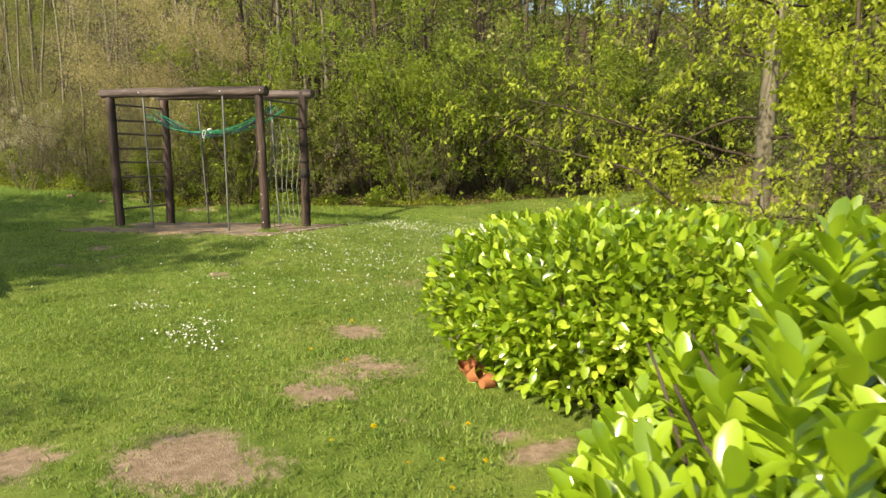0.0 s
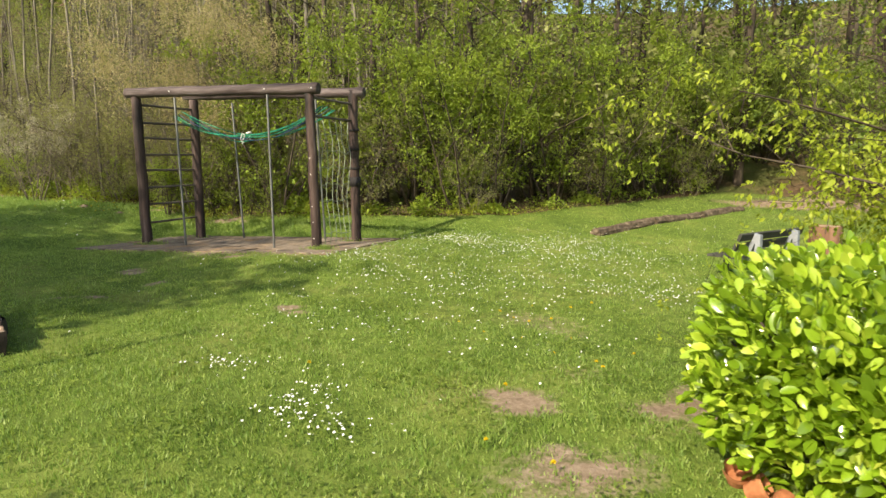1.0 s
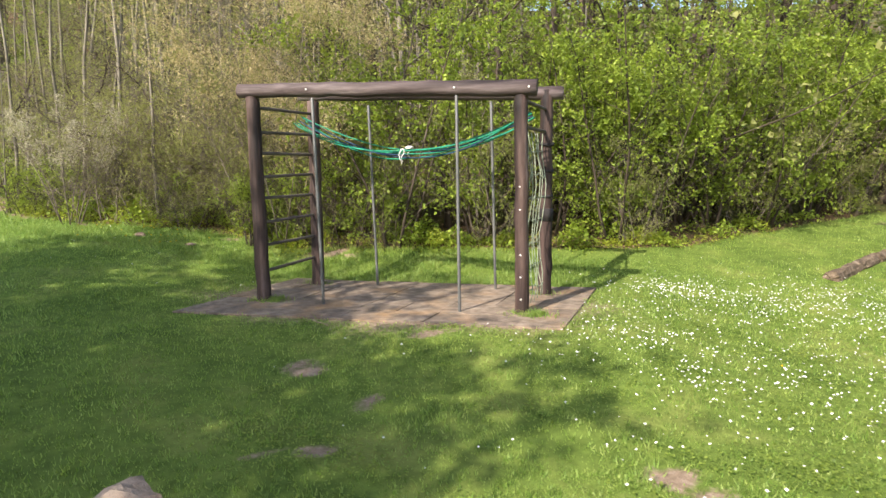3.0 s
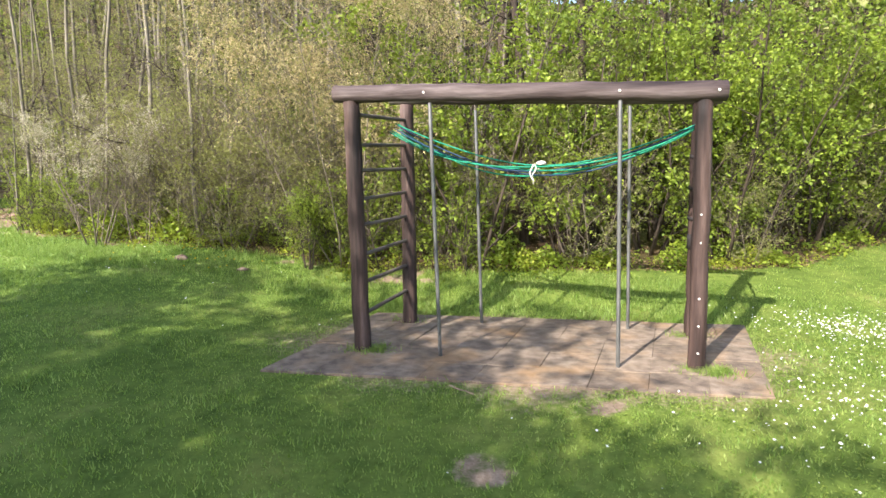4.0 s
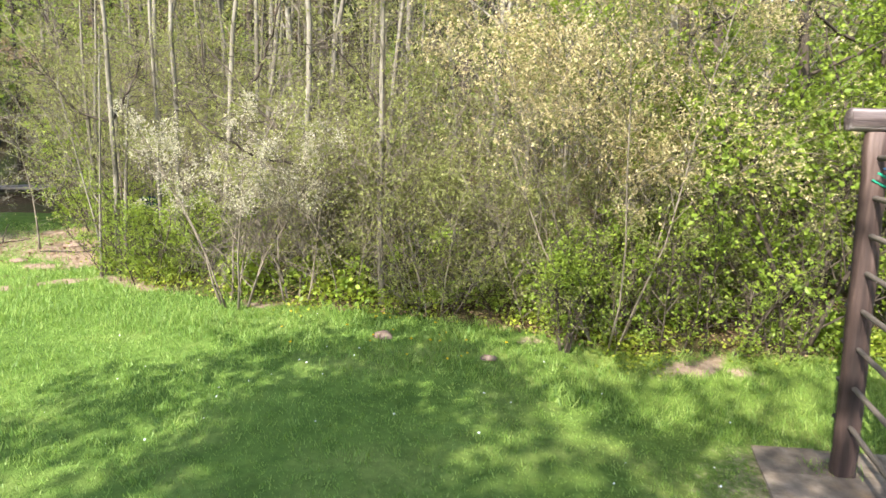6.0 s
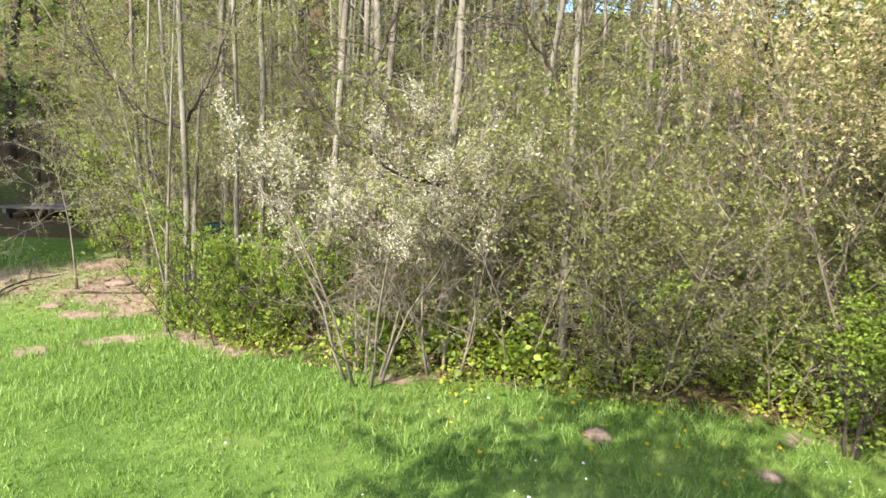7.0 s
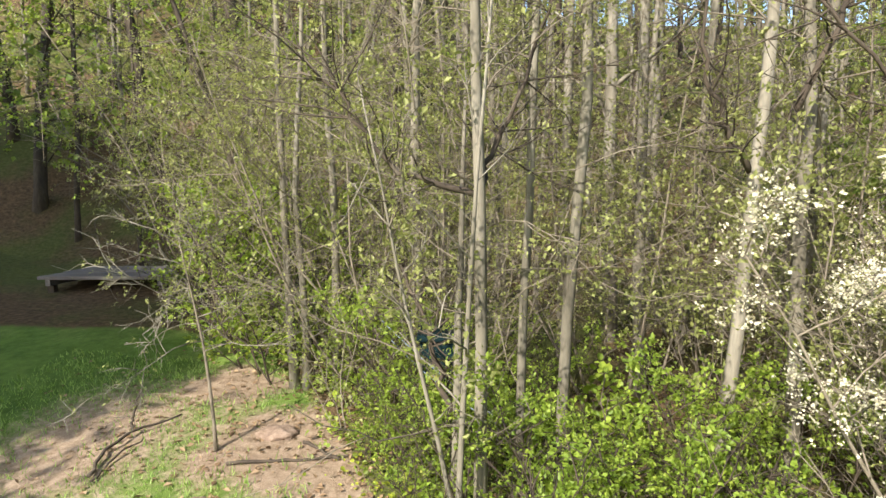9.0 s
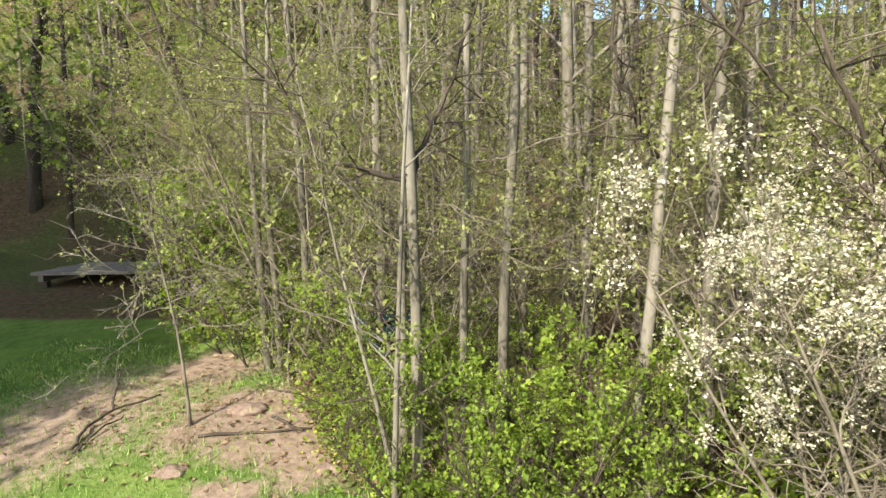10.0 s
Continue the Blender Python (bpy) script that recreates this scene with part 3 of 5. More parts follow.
# ---------------------------------------------------------------- climbing frame
def climbing_frame():
    ob = thing("climbing_frame", (0, 0, 0), "brown log climbing frame with rungs, net and slung teal ropes", "climbing frame")
    feet = {"fl": (0.0, 0.0), "fr": (3.2, 0.1), "bl": (0.14, 1.2), "br": (3.33, 1.29)}
    tops = {"fl": (-0.08, 0.02, 2.5), "fr": (3.15, 0.08, 2.42), "bl": (0.12, 1.22, 2.58), "br": (3.31, 1.31, 2.62)}
    for i, k in enumerate(feet):
        p = rod("post", (*feet[k], -0.25), tops[k], *((0.08, 0.074) if k == "fr" else (0.088, 0.08)), M_POST, ob, n=18, wob=0.0035, seed=i)
        if k == "fr":
            for j, z in enumerate((0.18, 0.43, 0.68, 1.18, 1.43, 1.68)):
                x, y = feet[k][0] + (tops[k][0] - feet[k][0]) * z / 2.45, feet[k][1] - 0.082
                bm = bmesh.new()
                bmesh.ops.create_cone(bm, cap_ends=True, segments=10, radius1=0.011, radius2=0.008, depth=0.016, matrix=pose(x - 0.01, y, z, 90))
                part("bolt", from_bm("bolt", bm, M_BOLT), p, "pale bolt cap")
    front = rod("beam", (-0.24, 0.0, 2.575), (3.33, 0.06, 2.485), 0.083, 0.088, M_BEAM, ob, "weathered grey-brown log beam", n=24, wob=0.004, seed=9)
    for x in (0.68, 2.44, 3.25):
        bm = bmesh.new()
        bmesh.ops.create_cone(bm, cap_ends=True, segments=10, radius1=0.014, radius2=0.01, depth=0.016, matrix=pose(x, -0.078 + 0.014 * x, 2.567 - 0.025 * x, 90))
        part("bolt", from_bm("bolt", bm, M_BOLT), front, "pale bolt cap")
    rod("beam", (-0.08, 1.22, 2.67), (3.52, 1.33, 2.58), 0.082, 0.085, M_BEAM, ob, "weathered grey-brown log beam", n=24, wob=0.004, seed=10)
    # ladder rungs between the two posts of one side
    for i, z in enumerate((2.38, 2.1, 1.83, 1.56, 1.28, 1.0, 0.7, 0.4)):
        k = z / 2.45
        a = (feet["fl"][0] * (1 - k) + tops["fl"][0] * k, 0.02, z - 0.02 * (i % 2))
        rod("rung", a, (0.13, 1.24, z + 0.02), 0.021, 0.02, M_RUNG, ob, n=5, wob=0.001, seed=30 + i, sides=8)
        bm = bmesh.new()
        bmesh.ops.create_cone(bm, cap_ends=True, segments=10, radius1=0.02, radius2=0.02, depth=0.09, matrix=pose(0.1, 1.31, z + 0.02, 90))
        part("rung_end", from_bm("rung_end", bm, M_RUBBER), ob, "dark rung end")
    for i, z in enumerate((2.36, 2.08)):
        rod("rung", (3.17, 0.02, z), (3.31, 1.32, z + 0.02), 0.021, 0.02, M_RUNG, ob, n=5, wob=0.001, seed=50 + i, sides=8)
    # vertical poles
    for i, (a, b) in enumerate((((0.82, -0.04, -0.1), (0.72, 0.0, 2.46)), ((2.5, -0.03, -0.1), (2.45, 0.02, 2.46)), ((0.98, 1.36, -0.1), (0.92, 1.26, 2.5)), ((2.66, 1.4, -0.1), (2.6, 1.3, 2.5)))):
        rod("climbing_pole", a, b, 0.019, 0.019, M_STEEL, ob, "grey galvanised steel pole", n=6, sides=10)
    # net on the other side
    rng = np.random.default_rng(5)
    cols = np.linspace(0.12, 0.9, 6)

    def net_at(u, z):
        return np.array([3.2 + 0.11 * u + 0.03 * math.sin(5 * z + u), 0.05 + 1.25 * (0.5 + (u - 0.5) * (0.72 + 0.2 * z / 2.1)), z])
    for u in cols:
        pts = np.array([net_at(u, z) + rng.normal(size=3) * 0.008 for z in np.linspace(2.06, 0.06, 14)])
        part("net_rope", Wood().tube(pts, np.full(14, 0.006), 5).mesh("net_rope", M_NET), ob, "grey-green climbing net rope")
    for z in np.linspace(1.82, 0.22, 7):
        pts = np.array([net_at(u, z + rng.normal() * 0.02) for u in np.linspace(0.12, 0.9, 9)])
        part("net_rope", Wood().tube(pts, np.full(9, 0.006), 5).mesh("net_rope", M_NET), ob, "grey-green climbing net rope")
    for z in (1.95, 1.62, 1.3):
        bm = bmesh.new()
        bmesh.ops.create_cone(bm, cap_ends=True, segments=14, radius1=0.096, radius2=0.096, depth=0.035, matrix=pose(3.32, 1.3, z, 10, 6))
        part("band", from_bm("band", bm, M_RUBBER, True), ob, "black rubber band")
    bm = bmesh.new()
    bmesh.ops.create_cone(bm, cap_ends=True, segments=16, radius1=0.094, radius2=0.094, depth=0.16, matrix=pose(3.325, 1.3, 1.05))
    part("sleeve", from_bm("sleeve", bm, M_RUBBER, True), ob, "black rubber sleeve")
    # ropes slung across
    for i in range(7):
        v = i / 6
        a = np.array([0.08, 0.72 + 0.42 * v, 2.35 - 0.22 * abs(v - 0.5)])
        b = np.array([3.22, 0.3 + 0.5 * v, 2.25])
        s = np.linspace(0, 1, 26)[:, None]
        pts = a * (1 - s) + b * s
        squeeze = 1 - 0.75 * np.exp(-((s - 0.53) / 0.12) ** 2)
        pts[:, 1:2] = 0.56 + (pts[:, 1:2] - 0.56) * squeeze
        pts[:, 2:3] -= (0.445 + 0.05 * (i % 3)) * 4 * s * (1 - s) * 0.92 + 0.02 * np.sin(9 * s + i)
        part("slung_rope", Wood().tube(pts, np.full(26, 0.0085), 6).mesh("slung_rope", M_DKROPE if i in (2, 4) else M_TEAL), ob,
             "dark blue slung rope" if i in (2, 4) else "teal slung rope")
    # pale cloth knotted round the ropes, with hanging ends
    bm = bmesh.new()
    bmesh.ops.create_icosphere(bm, subdivisions=3, radius=0.038, matrix=pose(1.72, 0.56, 1.89) @ Matrix.Diagonal((1.35, 1.2, 0.5, 1)))
    for v in bm.verts:
        v.co += v.normal * 0.02 * noise.noise(v.co * 22)
    rag = part("knotted_cloth", from_bm("knotted_cloth", bm, M_RAG, True), ob, "pale knotted cloth")
    for i, (x, y, l) in enumerate(((1.66, 0.5, 0.16), (1.7, 0.62, 0.11), (1.64, 0.47, 0.2))):
        pts = np.array([[x + 0.02 * math.sin(k * 1.3 + i), y, 1.88 - l * k / 5] for k in range(6)])
        part("cloth_end", Wood().tube(pts, np.linspace(0.009, 0.004, 6), 6).mesh("cloth_end", M_RAG), rag)
    return ob


climbing_frame()


# ---------------------------------------------------------------- bench, stumps, logs
def bench():
    at = Vector((9.68, 1.04, gz(9.8, 1.2) - 0.07))
    ob = thing("bench", at, "dark slatted park bench on pale concrete supports in the grass", "bench", rz=radians(52))

    def slat(y0, y1, z0, z1, label=""):
        bm = bmesh.new()
        box(bm, -0.36, y0, z0, 1.44, y1, z1, 0.008)
        part("slat", from_bm("slat", bm, M_SLAT), ob, label)
    for k in range(4):
        slat(0.1 + k * 0.115, 0.2 + k * 0.115, 0.385, 0.425)
    for k in range(2):
        bm = bmesh.new()
        box(bm, -0.36, -0.025, -0.055, 1.44, 0.02, 0.055, 0.008)
        bmesh.ops.transform(bm, matrix=pose(0, 0.135 - 0.065 * k, 0.55 + 0.14 * k, 24), verts=bm.verts)
        part("slat", from_bm("slat", bm, M_SLAT), ob)
    for x in (0.0, 1.09):
        bm = bmesh.new()
        box(bm, x - 0.04, -0.06, -0.15, x + 0.04, 0.02, 0.72, 0.012)
        part("support", from_bm("support", bm, M_CONC), ob, "pale concrete support")
        bm = bmesh.new()
        box(bm, x - 0.035, -0.035, 0.0, x + 0.035, 0.035, 0.5, 0.01)
        bmesh.ops.transform(bm, matrix=pose(0, 0.2, 0.27, 24), verts=bm.verts)
        part("brace", from_bm("brace", bm, M_CONC), ob, "pale concrete brace")
        bm = bmesh.new()
        box(bm, x - 0.03, 0.42, -0.15, x + 0.03, 0.48, 0.385, 0.008)
        part("leg", from_bm("leg", bm, M_SLAT), ob)


bench()


def tree_stump(at, r, h, label, seed):
    ob = thing("tree_stump", (*at, gz(*at)), label, "stump")
    bm = bmesh.new()
    bmesh.ops.create_cone(bm, cap_ends=False, segments=40, radius1=r * 1.15, radius2=r, depth=h + 0.15, matrix=pose(0, 0, h / 2 - 0.075))
    bmesh.ops.subdivide_edges(bm, edges=[e for e in bm.edges if abs(e.verts[0].co.z - e.verts[1].co.z) > 0.1], cuts=6)
    for v in bm.verts:
        k = 1 + 0.12 * noise.noise(Vector((v.co.x * 6, v.co.y * 6, v.co.z * 1.5 + seed)))
        v.co.x, v.co.y = v.co.x * k, v.co.y * k
    part("bark", from_bm("bark", bm, M_STUMP, True), ob)
    bm = bmesh.new()
    bmesh.ops.create_circle(bm, cap_ends=True, segments=40, radius=r * 0.99, matrix=pose(0, 0, h - 0.01))
    for v in bm.verts:
        k = 1 + 0.12 * noise.noise(Vector((v.co.x * 6, v.co.y * 6, v.co.z * 1.5 + seed)))
        v.co.x, v.co.y = v.co.x * k, v.co.y * k
    part("cut_face", from_bm("cut_face", bm, M_CUT), ob, "pale sawn top")


tree_stump((11.05, 3.0), 0.24, 0.52, "reddish-brown sawn tree stump beside the bench", 3)

def old_log(a, b, r0, r1, seed):
    """A rotting log: furrowed, flattened here and there, with ragged ends."""
    rl = np.random.default_rng(seed)
    a, b = np.array(a), np.array(b)
    n, sides = 46, 20
    t = np.linspace(0, 1, n)
    pts = a + (b - a) * t[:, None]
    pts[1:-1] += np.cumsum(rl.normal(size=(n - 2, 3)) * 0.004, 0) * np.sin(np.pi * t[1:-1])[:, None]
    w = Wood().tube(pts, np.linspace(r0, r1, n), sides)
    ring = w.v[0].reshape(n, sides, 3)
    k = np.arange(sides) / sides * 2 * np.pi
    ph = rl.uniform(0, 6.28, 6)
    wear = 1 + 0.07 * np.sin(3 * k + ph[0] + 2.5 * t[:, None]) + 0.06 * np.sin(7 * k + ph[1] + 1.5 * np.sin(9 * t[:, None] + ph[2])) + 0.09 * np.sin(17 * t[:, None] + ph[3]) * np.sin(2 * k + ph[4])
    wear = wear + rl.normal(size=(n, sides)) * 0.035
    hollow = np.clip(np.sin(6.5 * t + ph[5]), 0, 1)[:, None] * np.clip(np.sin(k + ph[1]), 0, 1) * 0.22
    ring[:] = pts[:, None] + (ring - pts[:, None]) * (wear - hollow)[..., None]
    ring[0] += (b - a) * rl.uniform(0, 0.035, sides)[:, None]
    ring[-1] -= (b - a) * rl.uniform(0, 0.035, sides)[:, None]
    return w.mesh("log_body", M_LOG, False)


# row of half-sunk logs
logs = [((7.3, 3.4), (8.36, 4.8)), ((8.39, 4.84), (9.4, 6.18)), ((9.43, 6.22), (10.5, 7.6))]
for i, (a, b) in enumerate(logs):
    a3, b3 = (*a, gz(*a) + 0.025), (*b, gz(*b) + 0.025)
    ob = thing("log", (0, 0, 0), "weathered brown log lying half sunk in the lawn", "log", "logs in a row")
    part("log_body", old_log(a3, b3, 0.112, 0.098, 70 + i), ob)


def split_trunk():
    """A thick trunk sawn off in steps, bark on its flanks."""
    c = (2.72, -5.14)
    ob = thing("cut_trunk", (*c, gz(*c)), "thick pale trunk block sawn off in rough steps on the lawn", "stump", rz=-0.6)
    blocks = [(-0.6, -0.4, 0.4, 0.36, 0.22), (-0.4, -0.12, 0.18, 0.34, 0.3), (-0.95, -0.36, -0.5, 0.2, 0.42)]
    for i, (x0, y0, x1, y1, h) in enumerate(blocks):
        bm = bmesh.new()
        box(bm, x0, y0, -0.15, x1, y1, h, 0.0)
        bmesh.ops.subdivide_edges(bm, edges=bm.edges[:], cuts=9, use_grid_fill=True)
        for v in bm.verts:
            n = noise.noise(v.co * 5 + Vector((i * 3.1, 0, 0)))
            top = v.co.z > h - 0.02
            v.co += Vector((n * 0.03, noise.noise(v.co * 5 + Vector((9, i, 0))) * 0.03, (noise.noise(v.co * 9) * 0.05 + noise.noise(v.co * 23) * 0.03 + n * 0.04 - 0.08 * (v.co.x - x0)) if top else 0))
        me = from_bm("step", bm, M_CHUNK)
        me.materials.append(M_CHUNKBARK)
        for p in me.polygons:
            p.material_index = 0 if p.normal.z > 0.5 else 1
        part("step", me, ob)
    bm = bmesh.new()
    bmesh.ops.create_cone(bm, cap_ends=False, segments=36, radius1=0.56, radius2=0.5, depth=0.34, matrix=pose(-0.25, 0.02, 0.0) @ Matrix.Diagonal((1.12, 0.72, 1, 1)))
    bmesh.ops.subdivide_edges(bm, edges=[e for e in bm.edges if abs(e.verts[0].co.z - e.verts[1].co.z) > 0.1], cuts=6)
    for v in bm.verts:
        k = 1 + 0.1 * noise.noise(v.co * 7)
        v.co.x, v.co.y = v.co.x * k, v.co.y * k
    part("bark", from_bm("bark", bm, M_CHUNKBARK, True), ob, "dark rough bark")


split_trunk()


def garden_pole():
    c = (2.5, -7.9)
    ob = thing("garden_pole", (0, 0, 0), "thin plain wooden pole standing in the lawn", "pole")
    rod("shaft", (*c, gz(*c) - 0.2), (c[0], c[1], gz(*c) + 3.25), 0.034, 0.03, M_POST, ob, n=10, wob=0.002, seed=4)
    rod("cap", (c[0], c[1], gz(*c) + 3.252), (c[0], c[1], gz(*c) + 3.29), 0.036, 0.03, M_POST, ob, n=2)


garden_pole()


def fallen_branch():
    a = (-10.9, 4.55)
    z = gz(*a)
    ob = thing("fallen_branch", (0, 0, 0), "dark forked fallen branch lying on bare soil", "branch")
    rng = np.random.default_rng(12)
    w = Wood()

    def lay(pts, r):
        pts = np.array([[x, y, gz(x, y) + h] for x, y, h in pts])
        s = np.linspace(0, 1, 12)
        out = np.stack([np.interp(s, np.linspace(0, 1, len(pts)), pts[:, k]) for k in range(3)], 1) + rng.normal(size=(12, 3)) * 0.008
        w.tube(out, np.linspace(r, r * 0.5, 12), 7)
    lay([(-10.46, 3.82, 0.03), (-10.58, 4.12, 0.04), (-10.55, 4.43, 0.05), (-10.32, 4.7, 0.05)], 0.015)
    lay([(-10.42, 3.8, 0.02), (-10.46, 4.07, 0.03), (-10.4, 4.35, 0.04)], 0.011)
    lay([(-10.57, 4.41, 0.05), (-10.6, 4.47, 0.16), (-10.58, 4.55, 0.3)], 0.013)
    part("branch_wood", w.mesh("branch_wood", M_BARK_DARK), ob)
    for i, (p, q) in enumerate((((-9.6, 4.1), (-8.8, 4.35)), ((-9.2, 4.5), (-8.85, 4.3)))):
        st = thing("stick", (0, 0, 0), "thin dark stick lying on bare soil", "stick", "sticks on the soil")
        rod("stick_wood", (*p, gz(*p) + 0.015), (*q, gz(*q) + 0.02), 0.014, 0.008, M_BARK_DARK, st, n=8, wob=0.012, seed=i, sides=6)


fallen_branch()


def lawn_stick(p, q):
    ob = thing("stick", (0, 0, 0), "thin pale dry stick lying in the grass", "stick", "sticks on the lawn")
    rod("stick_wood", (*p, gz(*p) + 0.035), (*q, gz(*q) + 0.03), 0.008, 0.005, M_CUT, ob, n=7, wob=0.005, seed=17, sides=6)


lawn_stick((1.1, -0.87), (1.34, -1.02))


def deck():
    c = (-14.05, 8.95)
    z = 1.14
    ob = thing("platform", (*c, z), "low weathered grey plank platform in the shade below trees", "platform", rz=0.15)
    for k in range(7):
        bm = bmesh.new()
        box(bm, -0.98 + 0.03 * (k % 3), -0.7 + k * 0.2, 0.42, 0.95 - 0.05 * (k % 2), -0.512 + k * 0.2, 0.47, 0.006)
        part("plank", from_bm("plank", bm, M_DECK), ob)
    for x in (-0.85, 0.85):
        bm = bmesh.new()
        box(bm, x - 0.04, -0.66, 0.32, x + 0.04, 0.66, 0.418, 0.006)
        part("joist", from_bm("joist", bm, M_DECK), ob)
        for y in (-0.55, 0.55):
            bm = bmesh.new()
            box(bm, x - 0.05, y - 0.05, -0.4, x + 0.05, y + 0.05, 0.318, 0.008)
            part("leg", from_bm("leg", bm, M_BARK_DARK), ob)


deck()


def bin_and_straps():
    c = (-8.22, 4.95)
    ob = thing("plastic_bin", (*c, gz(*c)), "dark teal plastic bin with a yellow label half hidden among brambles", "bin", rz=0.2)
    bm = bmesh.new()
    bmesh.ops.create_cone(bm, cap_ends=True, segments=4, radius1=0.2, radius2=0.25, depth=0.72, matrix=pose(0, 0, 0.36, 0, 0, 45))
    bmesh.ops.bevel(bm, geom=bm.edges[:], offset=0.025, segments=3, affect="EDGES")
    part("body", from_bm("body", bm, M_BIN, False), ob)
    bm = bmesh.new()
    box(bm, -0.2, -0.2, 0.722, 0.2, 0.2, 0.77, 0.02)
    part("lid", from_bm("lid", bm, M_BIN), ob)
    bm = bmesh.new()
    box(bm, -0.13, -0.178, 0.4, -0.05, -0.166, 0.46, 0.003)
    part("label", from_bm("label", bm, M_LABEL), ob, "small yellow label")
    for i, (dz, sag) in enumerate(((0.0, 0.03), (-0.07, 0.06))):
        p, q = np.array([-8.62, 4.6, 1.86 + dz]), np.array([-7.7, 4.0, 1.38 + dz * 0.5])
        t = np.linspace(0, 1, 14)[:, None]
        pts = p * (1 - t) + q * t
        pts[:, 2] -= 4 * sag * t[:, 0] * (1 - t[:, 0])
        line = thing("rope", (0, 0, 0), "thin pale blue rope strung between the slender trees", "rope", "ropes between the trees")
        part("strand", Wood().tube(pts, np.full(14, 0.004), 6).mesh("strand", M_LINE), line)


bin_and_straps()


def pot_shards():
    rng = np.random.default_rng(3)
    for i, (x, y, s) in enumerate(((8.46, -5.44, 0.065), (8.53, -5.53, 0.06), (8.62, -5.6, 0.05))):
        ob = thing("terracotta_pot", (x, y, gz(x, y)), "small orange terracotta pot tipped under the hedge", "flower pot", "pots under the hedge", rz=i * 1.3)
        bm = bmesh.new()
        bmesh.ops.create_cone(bm, cap_ends=True, segments=24, radius1=s * 0.62, radius2=s, depth=s * 1.6, matrix=pose(0, 0, s * 0.75, 28 + 30 * i))
        for f in [f for f in bm.faces if len(f.verts) > 4 and f.normal.z > 0.2]:
            r = bmesh.ops.inset_individual(bm, faces=[f], thickness=0.012, depth=0)
            bmesh.ops.translate(bm, verts=f.verts[:], vec=-f.normal * s)
        part("pot", from_bm("pot", bm, M_POT, False), ob)
        bm = bmesh.new()
        bmesh.ops.create_cone(bm, cap_ends=False, segments=24, radius1=s * 1.1, radius2=s * 1.12, depth=s * 0.35, matrix=pose(0, 0, s * 0.75, 28 + 30 * i) @ Matrix.Translation((0, 0, s * 0.7)))
        part("rim", from_bm("rim", bm, M_POT, True), ob)


pot_shards()


def soil_mound(at, r, h, seed):
    """A small heap of crumbled soil."""
    rs = np.random.default_rng(seed)
    ob = thing("soil_mound", (*at, gz(*at)), "small heap of crumbly pale brown soil in the grass", "soil mound", "soil mounds")
    bm = bmesh.new()
    bmesh.ops.create_icosphere(bm, subdivisions=4, radius=1.0)
    bmesh.ops.delete(bm, geom=[v for v in bm.verts if v.co.z < -0.25], context="VERTS")
    ph = rs.uniform(0, 6, 4)
    for v in bm.verts:
        c = v.co
        k = 1 + 0.1 * math.sin(4 * c.x + ph[0]) * math.sin(5 * c.y + ph[1]) + 0.07 * math.sin(11 * c.x + ph[2]) * math.sin(9 * c.y + 7 * c.z) + rs.normal() * 0.025
        v.co = (c.x * k * r, c.y * k * r * 0.8, max(c.z, -0.2) * k * h)
    part("mound_body", from_bm("mound_body", bm, M_SOIL, True), ob)


for i, (x, y, r, h) in enumerate([(-3.81, 2.3, 0.1, 0.06), (-9.46, 4.61, 0.16, 0.05), (-9.54, 3.66, 0.12, 0.035), (-2.7, 2.17, 0.09, 0.03), (-8.47, 3.85, 0.1, 0.04)]):
    soil_mound((x, y), r, h, 300 + i)


